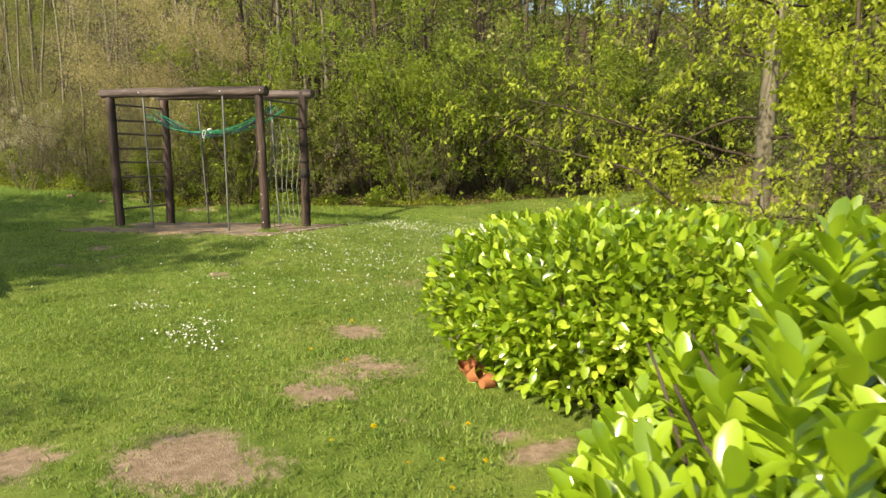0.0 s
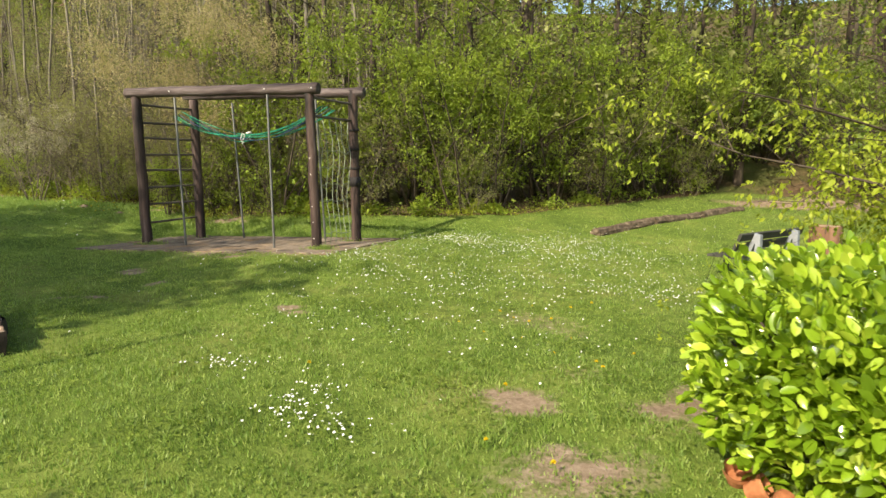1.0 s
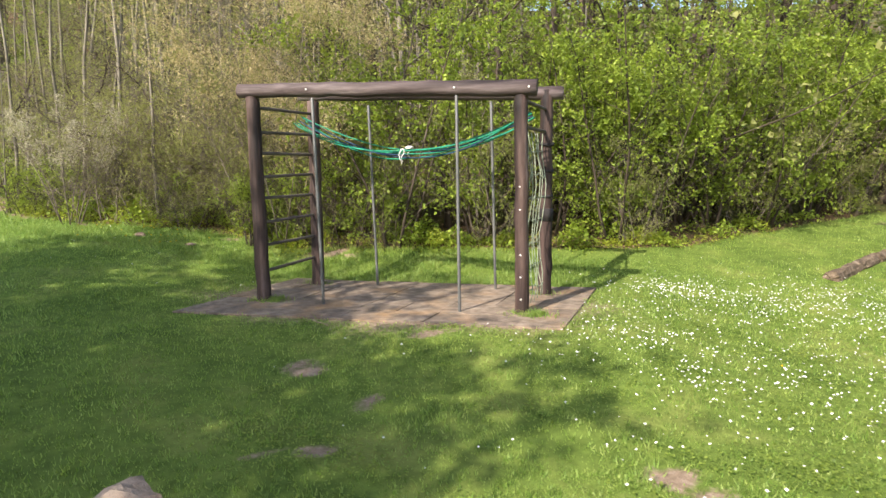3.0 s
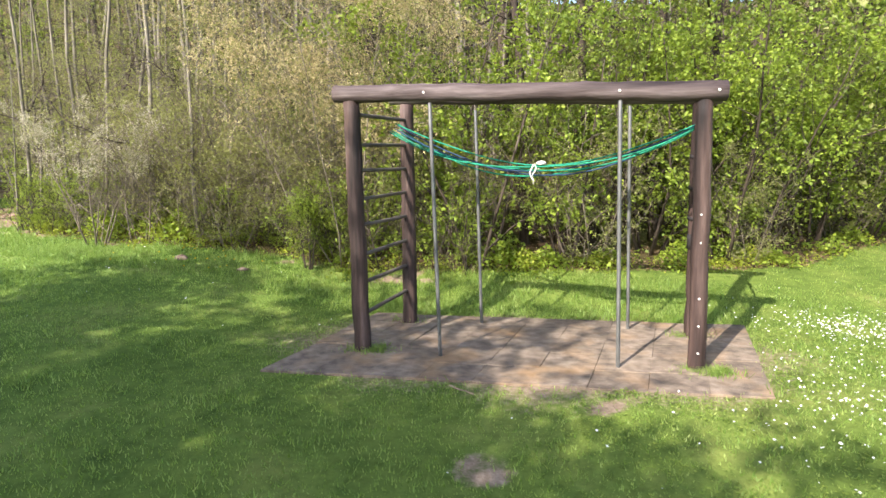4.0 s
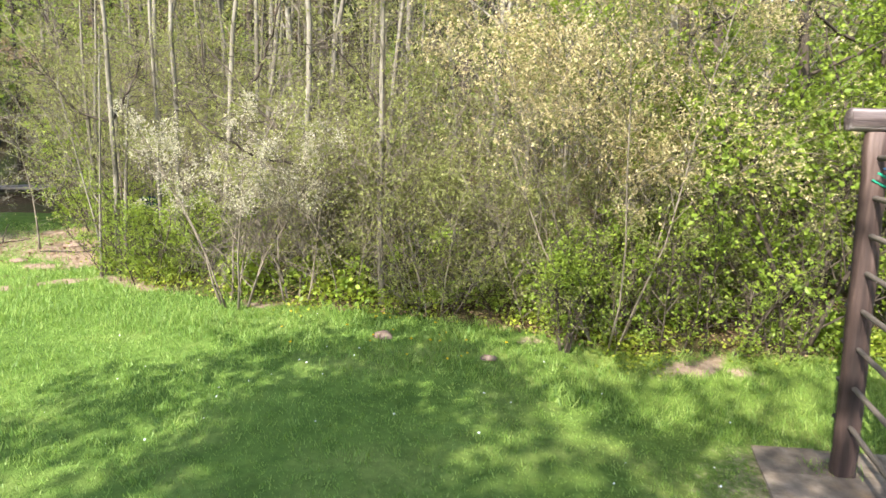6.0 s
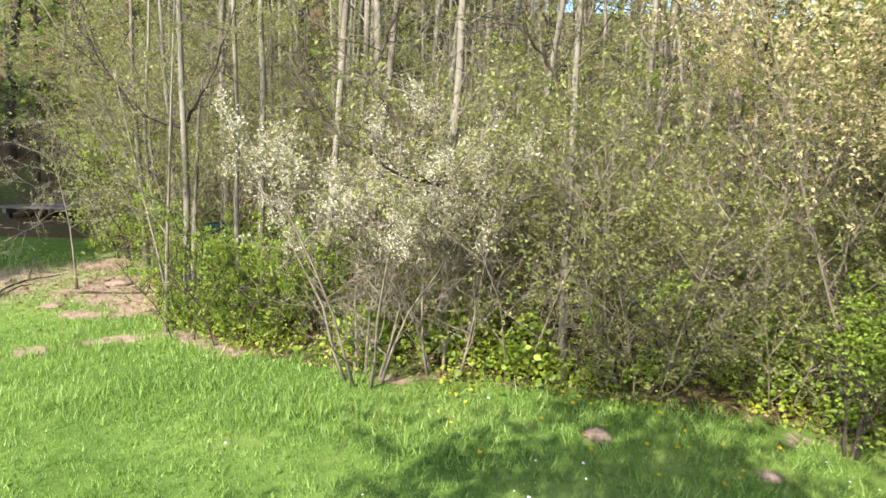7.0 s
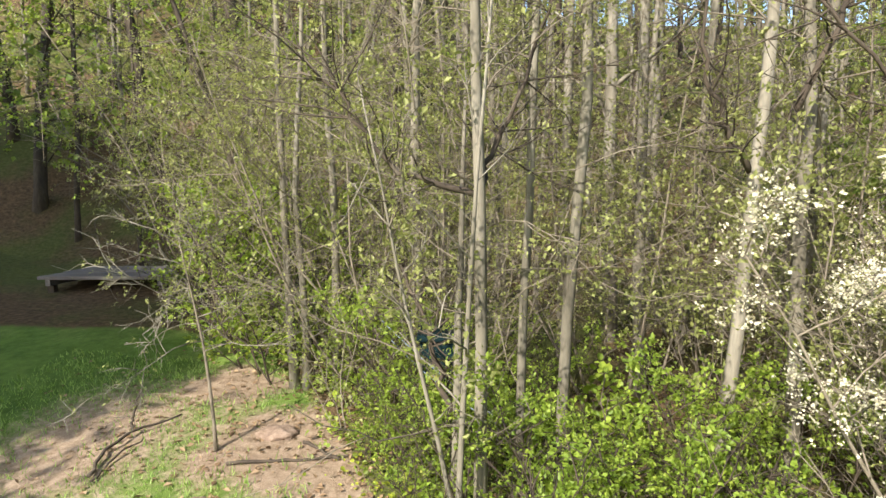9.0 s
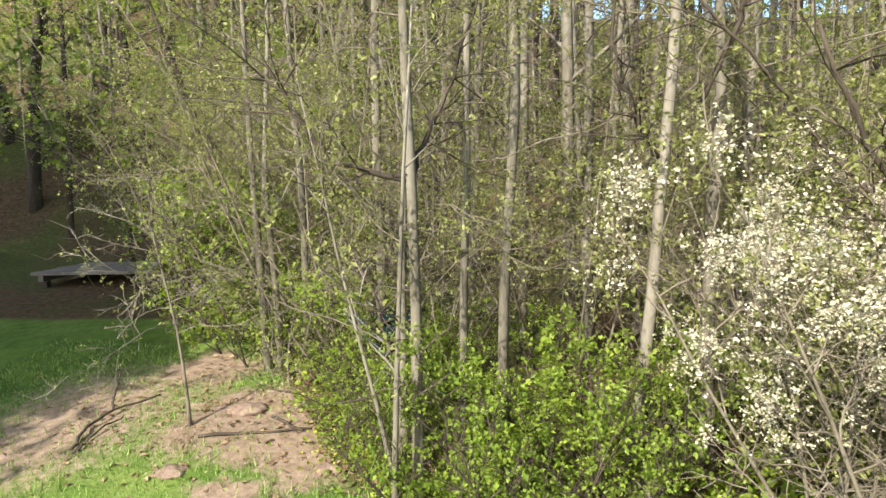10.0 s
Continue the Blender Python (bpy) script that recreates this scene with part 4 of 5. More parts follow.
# ---------------------------------------------------------------- laurel hedge
def laurel(name, at, half, top, count, size, label, seed, shoots=0, shoot_len=0.5, inside=0.5, rz=0.0, leaf=L_LAUREL, foot=1.0, slope=0.0):
    """A clipped mound of long glossy leaves on branching stems."""
    rng = np.random.default_rng(seed)
    base = gz(at[0], at[1])
    ob = thing(name, (at[0], at[1], base), label, "hedge", rz=rz)
    h = top - base
    w = Wood()
    for k in range(26):
        a = rng.uniform(0, 6.28)
        r = math.sqrt(rng.uniform(0, 1)) * 0.5
        p = np.array([math.cos(a) * r * half[0], math.sin(a) * r * half[1], -0.05])
        d = np.array([math.cos(a) * 0.5 * half[0], math.sin(a) * 0.5 * half[1], h])
        pts = stem_pts(rng, p, unit(d), h * 0.85, 8, 0.1, 0.02)
        w.tube(pts, np.linspace(0.018, 0.006, 9), 5)
    # surface of a rounded block
    u = rng.normal(size=(count, 3))
    u[:, 2] = np.abs(u[:, 2]) * 0.9 - rng.uniform(0.0, 1.1, count)
    u = unit(u)
    box_r = 1 / np.maximum(np.max(np.abs(u), axis=1), 1e-6)
    rr = 0.42 * box_r + 0.58
    depth = rng.uniform(0, 1, count) ** 2 * inside
    s = (rr * (1 - depth))[:, None]
    lump = 1 + 0.07 * np.sin(u[:, :1] * 9 + seed) * np.cos(u[:, 1:2] * 8)
    pos = u * s * lump * np.array([half[0], half[1], h * 0.56]) + np.array([0, 0, h * 0.47])
    low = lambda x: 1 - slope * np.clip(0.5 - 0.5 * x / half[0], 0, 1) ** 2.2     # the mound sinks towards one end
    pos[:, 2] *= low(pos[:, 0])
    pos[:, 2] = np.maximum(pos[:, 2], 0.06 + rng.uniform(0, 0.1, count))
    pos[:, :2] *= np.clip(foot + (1 - foot) * pos[:, 2:] / (h * 0.5), foot, 1)
    ax = u * 0.7 + rng.normal(size=(count, 3)) * 0.55 + np.array([0, 0, 0.35])
    parts_v, parts_f, n = [], [], 0
    v, f = big_leaves(rng, pos, ax, rng.uniform(0.7, 1.25, count) * size, 0.27, 0.7)
    parts_v.append(v), parts_f.append(f)
    n += len(v)
    for k in range(shoots):
        a = rng.uniform(0, 6.28)
        r = math.sqrt(rng.uniform(0, 1)) * 0.92
        p = np.array([math.cos(a) * r * half[0], math.sin(a) * r * half[1], (h * (0.98 - 0.35 * r * r) - 0.15) * low(math.cos(a) * r * half[0])])
        ln = shoot_len * rng.uniform(0.5, 1.15) * (0.35 + 0.65 * low(p[0]))
        d = unit(np.array([math.cos(a) * 0.3 * r, math.sin(a) * 0.3 * r, 1.0]) + rng.normal(size=3) * 0.12)
        pts = stem_pts(rng, p, d, ln, 7, 0.05, 0.05)
        shoot = part("shoot", Wood().tube(pts, np.linspace(0.006, 0.0025, 8), 5).mesh(name + "_shoot", leaf), ob)
        m = int(ln / 0.031)
        t = np.linspace(0.18, 1, m)
        q = np.stack([np.interp(t * 7, np.arange(8), pts[:, c]) for c in range(3)], 1)
        az = np.arange(m) * 2.4 + rng.uniform(0, 6)
        e = 0.45 + 0.7 * t
        dirs = np.stack([np.cos(az) * np.cos(e), np.sin(az) * np.cos(e), np.sin(e)], 1)
        v, f = big_leaves(rng, q, dirs, size * rng.uniform(0.85, 1.3, m) * (1.15 - 0.45 * t ** 3), 0.24, 0.2)
        part("leaf_spray", mesh_np(name + "_spray", v, [f], leaf, True), shoot)
    part("trunk", w.mesh(name + "_wood", M_BARK_DARK), ob)
    part("foliage", mesh_np(name + "_leaves", np.concatenate(parts_v), [np.concatenate(parts_f)], leaf, True), ob, "glossy bright green laurel leaves")


laurel("laurel_hedge", (9.5, -5.2), (1.22, 1.0), 0.7, 17000, 0.078, "clipped rounded cherry laurel hedge with glossy bright green leaves", 21, shoots=14, shoot_len=0.2, inside=0.6, rz=-0.35, leaf=L_HEDGE, foot=0.82)
laurel("laurel_bush", (10.42, -7.3), (1.14, 1.15), 0.68, 3600, 0.155, "loose cherry laurel bush with long upright leafy shoots", 22, shoots=120, shoot_len=0.68, inside=0.6, slope=0.88)


# ---------------------------------------------------------------- trees and shrubs
def g3(x, y, dz=0.0):
    return (x, y, gz(x, y) + dz)


rng = np.random.default_rng(101)

# special trees at the wood's edge
SHRUB_STEM = dict(el=0.75, start=0.12, subs=5, twigs=3, wob=0.09, up=0.03)
T0 = (0, 0, -0.1)


def lean(a, k):
    return (math.cos(a) * k, math.sin(a) * k, 1.0)


# tan-flowering willow shrub
st = [dict(SHRUB_STEM, p0=(0.12 * math.cos(a), 0.12 * math.sin(a), -0.1), d0=unit(np.array(lean(a, 0.42))), h=4.9, r=0.011, limbs=18, limb_len=1.95, droop=0.03, start=0.3) for a in np.arange(8) * 0.79]
plant("willow_shrub", "tall arching willow shrub with tan catkins and grey stems", "shrub", 31, st, ((60000, 0.034, 0.09, 0.22, 0.5), L_TAN), M_TWIG, g3(-1.5, 3.1),
      leaf_parts=[("young_leaves", (19000, 0.034, 0.1, 0.3, 0.2), L_OLIVE, "sparse olive young leaves")])
# blossoming bush
st = [dict(SHRUB_STEM, p0=(0.12 * math.cos(a), 0.12 * math.sin(a), -0.1), d0=unit(np.array(lean(a, 0.22))), h=2.25, r=0.013, limbs=14, limb_len=0.72) for a in np.arange(7) * 0.9]
plant("blossom_bush", "blackthorn bush covered in small white blossom", "shrub", 32, st, ((33000, 0.012, 0.024, 0.5, 0.0), L_BLOSSOM), M_TWIG, g3(-5.66, 2.66),
      leaf_parts=[("young_leaves", (4200, 0.02, 0.05, 0.3, 0.0), L_OLIVE, "tiny olive young leaves")], parts=("trunk", "blossom"), cluster=(0.34, 8, 0.03), leaf_from=1.1)
plant("blossom_bush", "smaller blackthorn bush with white blossom on bare twigs", "shrub", 33, [dict(s, h=1.9, limb_len=0.9) for s in st[:5]], ((6000, 0.015, 0.024, 0.5, 0.0), L_BLOSSOM), M_TWIG, g3(-5.05, 2.95),
      leaf_parts=[("young_leaves", (900, 0.022, 0.05, 0.3, 0.0), L_OLIVE, "tiny olive young leaves")], parts=("trunk", "blossom"), cluster=(0.34, 8, 0.03), leaf_from=1.1)

# small leafy tree by the lawn
plant("young_tree", "small dark-stemmed young tree with fresh green leaves", "tree", 34,
      [dict(SHRUB_STEM, p0=(0.03 * k, 0.0, -0.1), d0=unit(np.array((0.16 * k, -0.05, 1.0))), h=1.2, r=0.02 - 0.004 * abs(k), limbs=14, limb_len=0.75, start=0.16, crook=0.3) for k in (-1, 0, 1)],
      ((5200, 0.03, 0.05, 0.36, 0.1), L_SHRUB), M_BARK_DARK, g3(-1.95, 2.78))

# slender pale trees near the path's end: (x, y, radius, height, lean angle, lean)
NEAR = [(-7.74, 3.42, 0.036, 8, 2.6, 0.02), (-7.95, 3.8, 0.036, 2.6, 2.4, 0.05), (-7.6, 4.1, 0.03, 8.5, 2.8, 0.03), (-7.3, 4.13, 0.038, 9.5, 3.0, 0.0), (-6.5, 3.8, 0.04, 9.0, 0.2, 0.035),
        (-6.03, 3.95, 0.042, 9.5, 0.6, 0.02), (-8.6, 5.6, 0.05, 9, 2.0, 0.03), (-9.55, 5.42, 0.036, 5.0, 1.8, 0.04), (-9.68, 5.46, 0.04, 5.5, 2.3, 0.03), (-9.3, 5.5, 0.04, 6.5, 0.6, 0.03)]
NEAR += [(-5.12, 3.42, 0.044, 8.5, 0.6, 0.02), (-6.65, 5.6, 0.05, 10, 0.0, 0.02), (-9.88, 7.5, 0.06, 10, 0.0, 0.02), (-4.05, 3.1, 0.036, 8.5, 3.1, 0.04), (-5.6, 5.2, 0.045, 9, 2.0, 0.03), (-4.5, 4.6, 0.04, 8, 0.4, 0.05), (-3.2, 5.2, 0.05, 9, 0.4, 0.02)]
near_trees = []
for i, (x, y, r, h, a, k) in enumerate(NEAR):
    near_trees.append(plant("slender_tree", "slender pale-barked young tree with sparse small spring leaves", "tree", 200 + i,
          [dict(p0=T0, d0=unit(np.array(lean(a, k))), h=h, r=r * 1.05, limbs=15, limb_len=1.9, el=0.45, start=0.24, subs=5, twigs=4, wob=0.04, up=0.04, limb_r=0.2, crook=0.24)],
          ((4800, 0.022, 0.06, 0.34, 0.2), L_OLIVE), M_BARK_PALE, g3(x, y), "slender trees", limb_bark=M_TWIG))

def bough(tree, pts, r, seed, n_leaf=160):
    """A crooked dark bough with side twigs, added to a tree as a part."""
    rb = np.random.default_rng(seed)
    pts = np.array(pts) - np.array(tree.location)
    t = np.linspace(0, 1, 14)
    p = np.stack([np.interp(t, np.linspace(0, 1, len(pts)), pts[:, k]) for k in range(3)], 1)
    p[1:-1] += rb.normal(size=(12, 3)) * 0.012
    w, spots, ways = Wood(), [], []
    w.tube(p, np.linspace(r, r * 0.35, 14), 7)
    for k in range(16):
        i = rb.integers(2, 13)
        d = unit(unit(p[i] - p[i - 1]) * 0.6 + rb.normal(size=3) * 0.7)
        q = stem_pts(rb, p[i], d, rb.uniform(0.25, 0.8), 5, 0.2, 0.02)
        w.tube(q, np.linspace(r * 0.3, 0.0015, 6), 4, False)
        spots.append(q[1:]), ways.append(np.repeat(d[None], 5, 0))
        for _ in range(3):
            d2 = unit(d + rb.normal(size=3) * 0.8)
            q2 = stem_pts(rb, q[rb.integers(1, 5)], d2, rb.uniform(0.1, 0.35), 3, 0.2, 0.0)
            w.tube(q2, np.linspace(0.003, 0.001, 4), 3, False)
            spots.append(q2[1:]), ways.append(np.repeat(d2[None], 3, 0))
    limb = part("bough", w.mesh("bough", M_BARK_DARK), tree, "dark crooked bough")
    v, f = dress(rb, np.concatenate(spots), np.concatenate(ways), n_leaf, 0.035, 0.02, 0.3, 0.0)
    part("young_leaves", mesh_np("bough_leaves", v, [f], L_OLIVE), limb)


bough(near_trees[0], [(-7.76, 3.42, 2.76), (-7.92, 3.36, 2.8), (-8.15, 3.3, 2.88), (-8.28, 3.26, 3.05), (-8.38, 3.24, 3.24), (-8.6, 3.2, 3.36)], 0.019, 1, 260)
bough(near_trees[0], [(-7.74, 3.45, 2.8), (-7.67, 3.55, 3.02), (-7.5, 3.65, 3.41), (-7.35, 3.7, 3.95)], 0.018, 2)
bough(near_trees[1], [(-7.97, 3.82, 1.45), (-8.07, 3.95, 1.7), (-8.2, 4.1, 2.0), (-8.38, 4.25, 2.3)], 0.022, 3, 200)
bough(near_trees[4], [(-6.35, 3.83, 2.87), (-6.5, 3.78, 3.1), (-6.62, 3.74, 3.4), (-6.62, 3.7, 3.9)], 0.02, 4)
bough(near_trees[5], [(-6.1, 3.95, 3.2), (-5.95, 3.98, 3.5), (-5.8, 4.0, 3.9), (-5.65, 4.0, 4.4)], 0.022, 7)
bough(near_trees[10], [(-5.12, 3.42, 2.3), (-5.28, 2.95, 2.28), (-5.5, 2.6, 2.42), (-5.75, 2.4, 2.6), (-5.95, 2.3, 2.85), (-6.12, 2.24, 3.2)], 0.018, 6)
bough(near_trees[10], [(-5.13, 3.42, 2.34), (-5.4, 3.4, 2.6), (-5.68, 3.38, 2.95), (-5.99, 3.34, 3.33), (-6.3, 3.3, 3.65)], 0.018, 5)
bough(near_trees[13], [(-4.06, 3.1, 2.9), (-4.25, 3.0, 3.2), (-4.45, 2.9, 3.45), (-4.7, 2.85, 3.6)], 0.016, 8)
# spreading tree whose tiers of twigs hang before the platform
plant("spreading_tree", "spreading tree with level tiers of grey twigs and small green leaves", "tree", 271,
      [dict(p0=T0, d0=unit(np.array((-0.06, 0.02, 1.0))), h=6.2, r=0.05, limbs=26, limb_len=3.4, el=0.05, start=0.36, subs=8, twigs=4, wob=0.05, up=0.03, droop=0.0, limb_r=0.22, crook=0.16)],
      ((15000, 0.034, 0.05, 0.34, 0.2), L_MID), M_BARK_DARK, g3(-10.5, 6.7), limb_bark=M_TWIG)
# sapling on bare soil
plant("sapling", "thin sapling with a fan of bare drooping twigs on bare soil", "tree", 251,
      [dict(p0=T0, d0=unit(np.array((-0.04, 0.02, 1.0))), h=1.75, r=0.016, limbs=18, limb_len=1.1, el=0.35, start=0.45, subs=6, twigs=4, wob=0.04, up=0.03, droop=0.06, crook=0.2)],
      ((700, 0.026, 0.03, 0.3, 0.0), L_OLIVE), M_TWIG, g3(-9.78, 4.28), limb_bark=M_BARK_PALE)
plant("sapling", "thin young tree with upright bare twigs at the wood's edge", "tree", 252,
      [dict(p0=T0, d0=unit(np.array((0.05, 0.02, 1.0))), h=3.2, r=0.02, limbs=9, limb_len=0.9, el=0.7, start=0.3, subs=3, twigs=2, wob=0.04, up=0.03),
       dict(p0=(0.06, 0.05, -0.1), d0=unit(np.array((-0.12, 0.02, 1.0))), h=2.6, r=0.016, limbs=7, limb_len=0.8, el=0.7, start=0.3, subs=3, twigs=2, wob=0.04, up=0.03)],
      ((600, 0.04, 0.06, 0.3, 0.0), L_OLIVE), M_BARK_PALE, g3(-7.84, 3.2))
# pale-barked tree behind the hedge with hanging young leaves
plant("hornbeam_tree", "pale-barked tree behind the hedge with hanging young yellow-green leaves", "tree", 262,
      [dict(p0=T0, d0=unit(np.array((-0.03, 0.03, 1.0))), h=6.5, r=0.095, limbs=44, limb_len=3.1, el=0.04, start=0.1, short_side=(-0.42, 0.9), subs=8, twigs=4, wob=0.03, up=0.03, droop=0.012, limb_r=0.2, crook=0.2)],
      ((42000, 0.05, 0.06, 0.27, 0.9), L_CHESTNUT), M_BARK_PALE, g3(10.62, -3.5), limb_bark=M_BARK_DARK)
plant("hornbeam_tree", "dark crooked young tree with hanging yellow-green leaves behind the hedge", "tree", 263,
      [dict(p0=T0, d0=unit(np.array((0.12, 0.1, 1.0))), h=5.0, r=0.06, limbs=22, limb_len=2.8, el=0.1, start=0.12, short_side=(-0.42, 0.9), subs=7, twigs=4, wob=0.09, up=0.03, droop=0.012, limb_r=0.25, crook=0.2)],
      ((13000, 0.052, 0.06, 0.27, 0.9), L_CHESTNUT), M_BARK_DARK, g3(11.25, -3.1))

plant("hornbeam_tree", "low spreading tree with hanging yellow-green leaves behind the hedge", "tree", 264,
      [dict(p0=T0, d0=unit(np.array((0.06, -0.02, 1.0))), h=3.4, r=0.035, limbs=26, limb_len=2.3, el=0.05, start=0.16, subs=7, twigs=4, wob=0.06, up=0.03, droop=0.012, limb_r=0.3, crook=0.2, short_side=(-0.85, 0.53))],
      ((17000, 0.046, 0.06, 0.27, 0.9), L_CHESTNUT), M_BARK_DARK, g3(11.0, -4.35))

# kinds of the wood, built once and copied
def shrub_kind(seed, leaf, n, size, h=4.2, spread=0.45, name="edge_shrub", label="dense fresh green hornbeam shrub at the wood's edge"):
    s = [dict(SHRUB_STEM, p0=(0.15 * math.cos(a), 0.15 * math.sin(a), -0.1), d0=unit(np.array(lean(a, spread))), h=h * (0.8 + 0.1 * (i % 3)), r=0.006 * h, limbs=12, limb_len=min(1.4, 0.38 * h), start=0.08, subs=4, twigs=1, fine=False) for i, a in enumerate(np.arange(5) * 1.26)]
    # dark bark also stands in for the deep shade in the gaps between leaves
    return plant(name, label, "shrub", seed, s, ((n, size, 0.028 * h, 0.36, 0.15), leaf), M_BARK_DARK, (0, -60 - seed, 0), name.replace("_", " ") + "s")


def bare_kind(seed):
    s = [dict(SHRUB_STEM, p0=(0.15 * math.cos(a), 0.15 * math.sin(a), -0.1), d0=unit(np.array(lean(a, 0.45))), h=2.2, r=0.0065, limbs=10, limb_len=0.85, start=0.05, fine=False) for a in np.arange(7) * 0.9]
    return plant("twiggy_shrub", "grey-brown twiggy shrub with few young leaves", "shrub", seed, s, ((8600, 0.029, 0.06, 0.32, 0.1), L_OLIVE), M_TWIG, (0, -60 - seed, 0), "twiggy shrubs")


def pole_kind(seed, bark, leaf, n, h=12.5):
    return plant("woodland_tree", "tall slender woodland tree with thin spring foliage", "tree", seed,
                 [dict(p0=(0, 0, -0.3), d0=unit(np.array((0.02, 0.01, 1.0))), h=h, r=0.085, limbs=15, limb_len=2.4, el=0.6, start=0.25, subs=4, twigs=1, wob=0.025, up=0.03, sides=6, fine=False)],
                 ((n, 0.08, 0.16, 0.36, 0.2), leaf), bark, (0, -60 - seed, 0), "woodland trees")


def leafy_kind(seed, leaf, n, h=10):
    return plant("leafy_tree", "leafy green woodland tree in spring foliage", "tree", seed,
                 [dict(p0=(0, 0, -0.3), d0=unit(np.array((0.03, 0.0, 1.0))), h=h, r=0.13, limbs=18, limb_len=3.6, el=0.45, start=0.08, limb_r=0.2, subs=5, twigs=1, wob=0.04, up=0.03, sides=6, fine=False)],
                 ((n, 0.118, 0.24, 0.38, 0.2), leaf), M_BARK_DARK, (0, -60 - seed, 0), "leafy trees")


def brambles(name, label, places, leaf, size, per, h, seed):
    """Low undergrowth along the wood's edge, one mass, thick here and thin there."""
    r = np.random.default_rng(seed)
    p = np.array(places)
    n = len(p) * per
    big = np.clip(0.5 + 0.6 * np.sin(p[:, 0] * 2.1 + seed) + 0.5 * np.sin(p[:, 0] * 5.3 + 1.0), 0.08, 1.5)
    i = r.choice(len(p), n, p=big / big.sum())
    hh = (h * np.clip(big, 0.4, 1.3) * r.uniform(0.6, 1.3, len(p)))[i]
    q = r.normal(size=(n, 3)) * np.array([0.18, 0.15, 0.0])
    fall = np.exp(-(q[:, 0] ** 2 + q[:, 1] ** 2) / 0.06)
    x, y = p[i, 0] + q[:, 0], p[i, 1] + q[:, 1]
    z = ground_z(x, y) + hh * (0.25 + 0.75 * fall) * r.uniform(0.1, 1.0, n) ** 0.7
    v, f = leaf_quads(r, np.stack([x, y, z], 1), r.normal(size=(n, 3)) * np.array([0.7, 0.7, 0.5]) + np.array([0, -0.25, 0.1]), r.uniform(0.45, 1.35, n) * size, 0.4, 0.1, 0.6, True)
    tagged(new(name, mesh_np(name, v, [f], leaf)), label, "undergrowth", kind="stuff")


def scatter(kind, places, lo=0.8, hi=1.2):
    """Copies of a built plant at the places; the first place takes the original."""
    for i, (x, y, *s) in enumerate(places):
        sc = (s[0] if s else 1.0) * rng.uniform(lo, hi)
        m = Matrix.LocRotScale((x, y, gz(x, y) - 0.02), Euler((rng.normal() * 0.04, rng.normal() * 0.04, rng.uniform(0, 6.28))), None)
        if i == 0:
            o = kind
            o.matrix_basis = m @ Matrix.Diagonal((sc, sc, sc, 1))
        else:
            o = copy_thing(kind, m)
            o.scale = (sc, sc, sc)


def along(x0, x1, step, off, jit=0.4):
    out, x = [], x0
    while x < x1:
        out.append((x + rng.normal() * jit * 0.5, float(forest_edge(x)) + off + rng.normal() * jit))
        x += step * rng.uniform(0.7, 1.3)
    return out


# fresh green shrubs behind the frame and along the right
front = along(0.6, 10.3, 0.95, 0.75, 0.3)
second = along(-0.2, 11, 1.3, 2.3, 0.6)
third = along(-10, 11, 2.2, 4.2, 0.9)
k1, k2, k3 = shrub_kind(41, L_SHRUB, 8200, 0.062), shrub_kind(42, L_SHRUB, 7600, 0.064, 4.8, 0.3), shrub_kind(43, L_DEEP, 5600, 0.072, 4.5)
scatter(k1, front[::2])
scatter(k2, front[1::2] + second[::3])
# the shrubs listed by hand are added to close and darken the path opening
scatter(k3, second[1::3] + second[2::3] + third[::3] + [(12.2, 15.5), (13.4, 15.0), (11.2, 14.8), (14.4, 11.2), (14.6, 9.0), (15.2, 7.2), (14.0, 13.4), (16.4, 5.0), (11.0, 13.0), (12.0, 13.9), (13.2, 13.6)], 0.7, 1.1)
# twiggy shrubs between
b1, b2 = bare_kind(51), bare_kind(52)
tw = along(-5.3, 0.5, 0.8, 0.6, 0.25) + [(-4.5, 3.15), (-3.4, 3.1)]
scatter(b1, tw[::2], 0.75, 1.25)
scatter(b2, tw[1::2] + along(-6, 1, 1.5, 1.9, 0.5) + along(2, 11, 2.4, 0.4, 0.2), 0.7, 1.3)
# green undergrowth shrubs, lower
u1 = shrub_kind(44, L_MID, 3300, 0.028, 1.15, 0.45, "green_shrub", "low fresh green shrub among the slender trees")
scatter(u1, [(-7.55, 3.2), (-7.1, 3.15), (-6.75, 3.2), (-7.9, 3.65), (-8.15, 4.15), (-6.3, 3.6), (-8.35, 4.5), (-7.9, 4.1), (-8.75, 5.2), (-7.2, 3.5), (-6.7, 3.7), (-7.5, 4.6), (-9.2, 5.4), (-10.0, 6.6), (-6.2, 4.2), (-9.8, 6.0), (-0.9, 3.4, 1.5), (0.35, 3.35, 1.3), (-0.3, 3.45, 1.6), (-1.5, 3.5, 1.4), (-2.7, 3.3), (-1.3, 3.25), (-4.0, 3.2, 0.9), (-3.3, 3.3), (-1.9, 3.2), (-10.3, 6.2, 1.7), (-10.9, 6.8, 1.8), (-11.4, 7.5, 1.9), (-9.9, 5.8, 1.4), (-11.9, 8.1, 1.8), (-10.6, 7.3), (-7.9, 5.3), (-11.2, 8.2), (-5.4, 4.6)], 0.7, 1.15)
# brambles
e1 = along(-9.0, 7, 0.3, 0.16, 0.14)
brambles("bramble", "low yellow-green brambles along the wood's edge", e1, L_BRAMBLE, 0.035, 200, 0.26, 61)
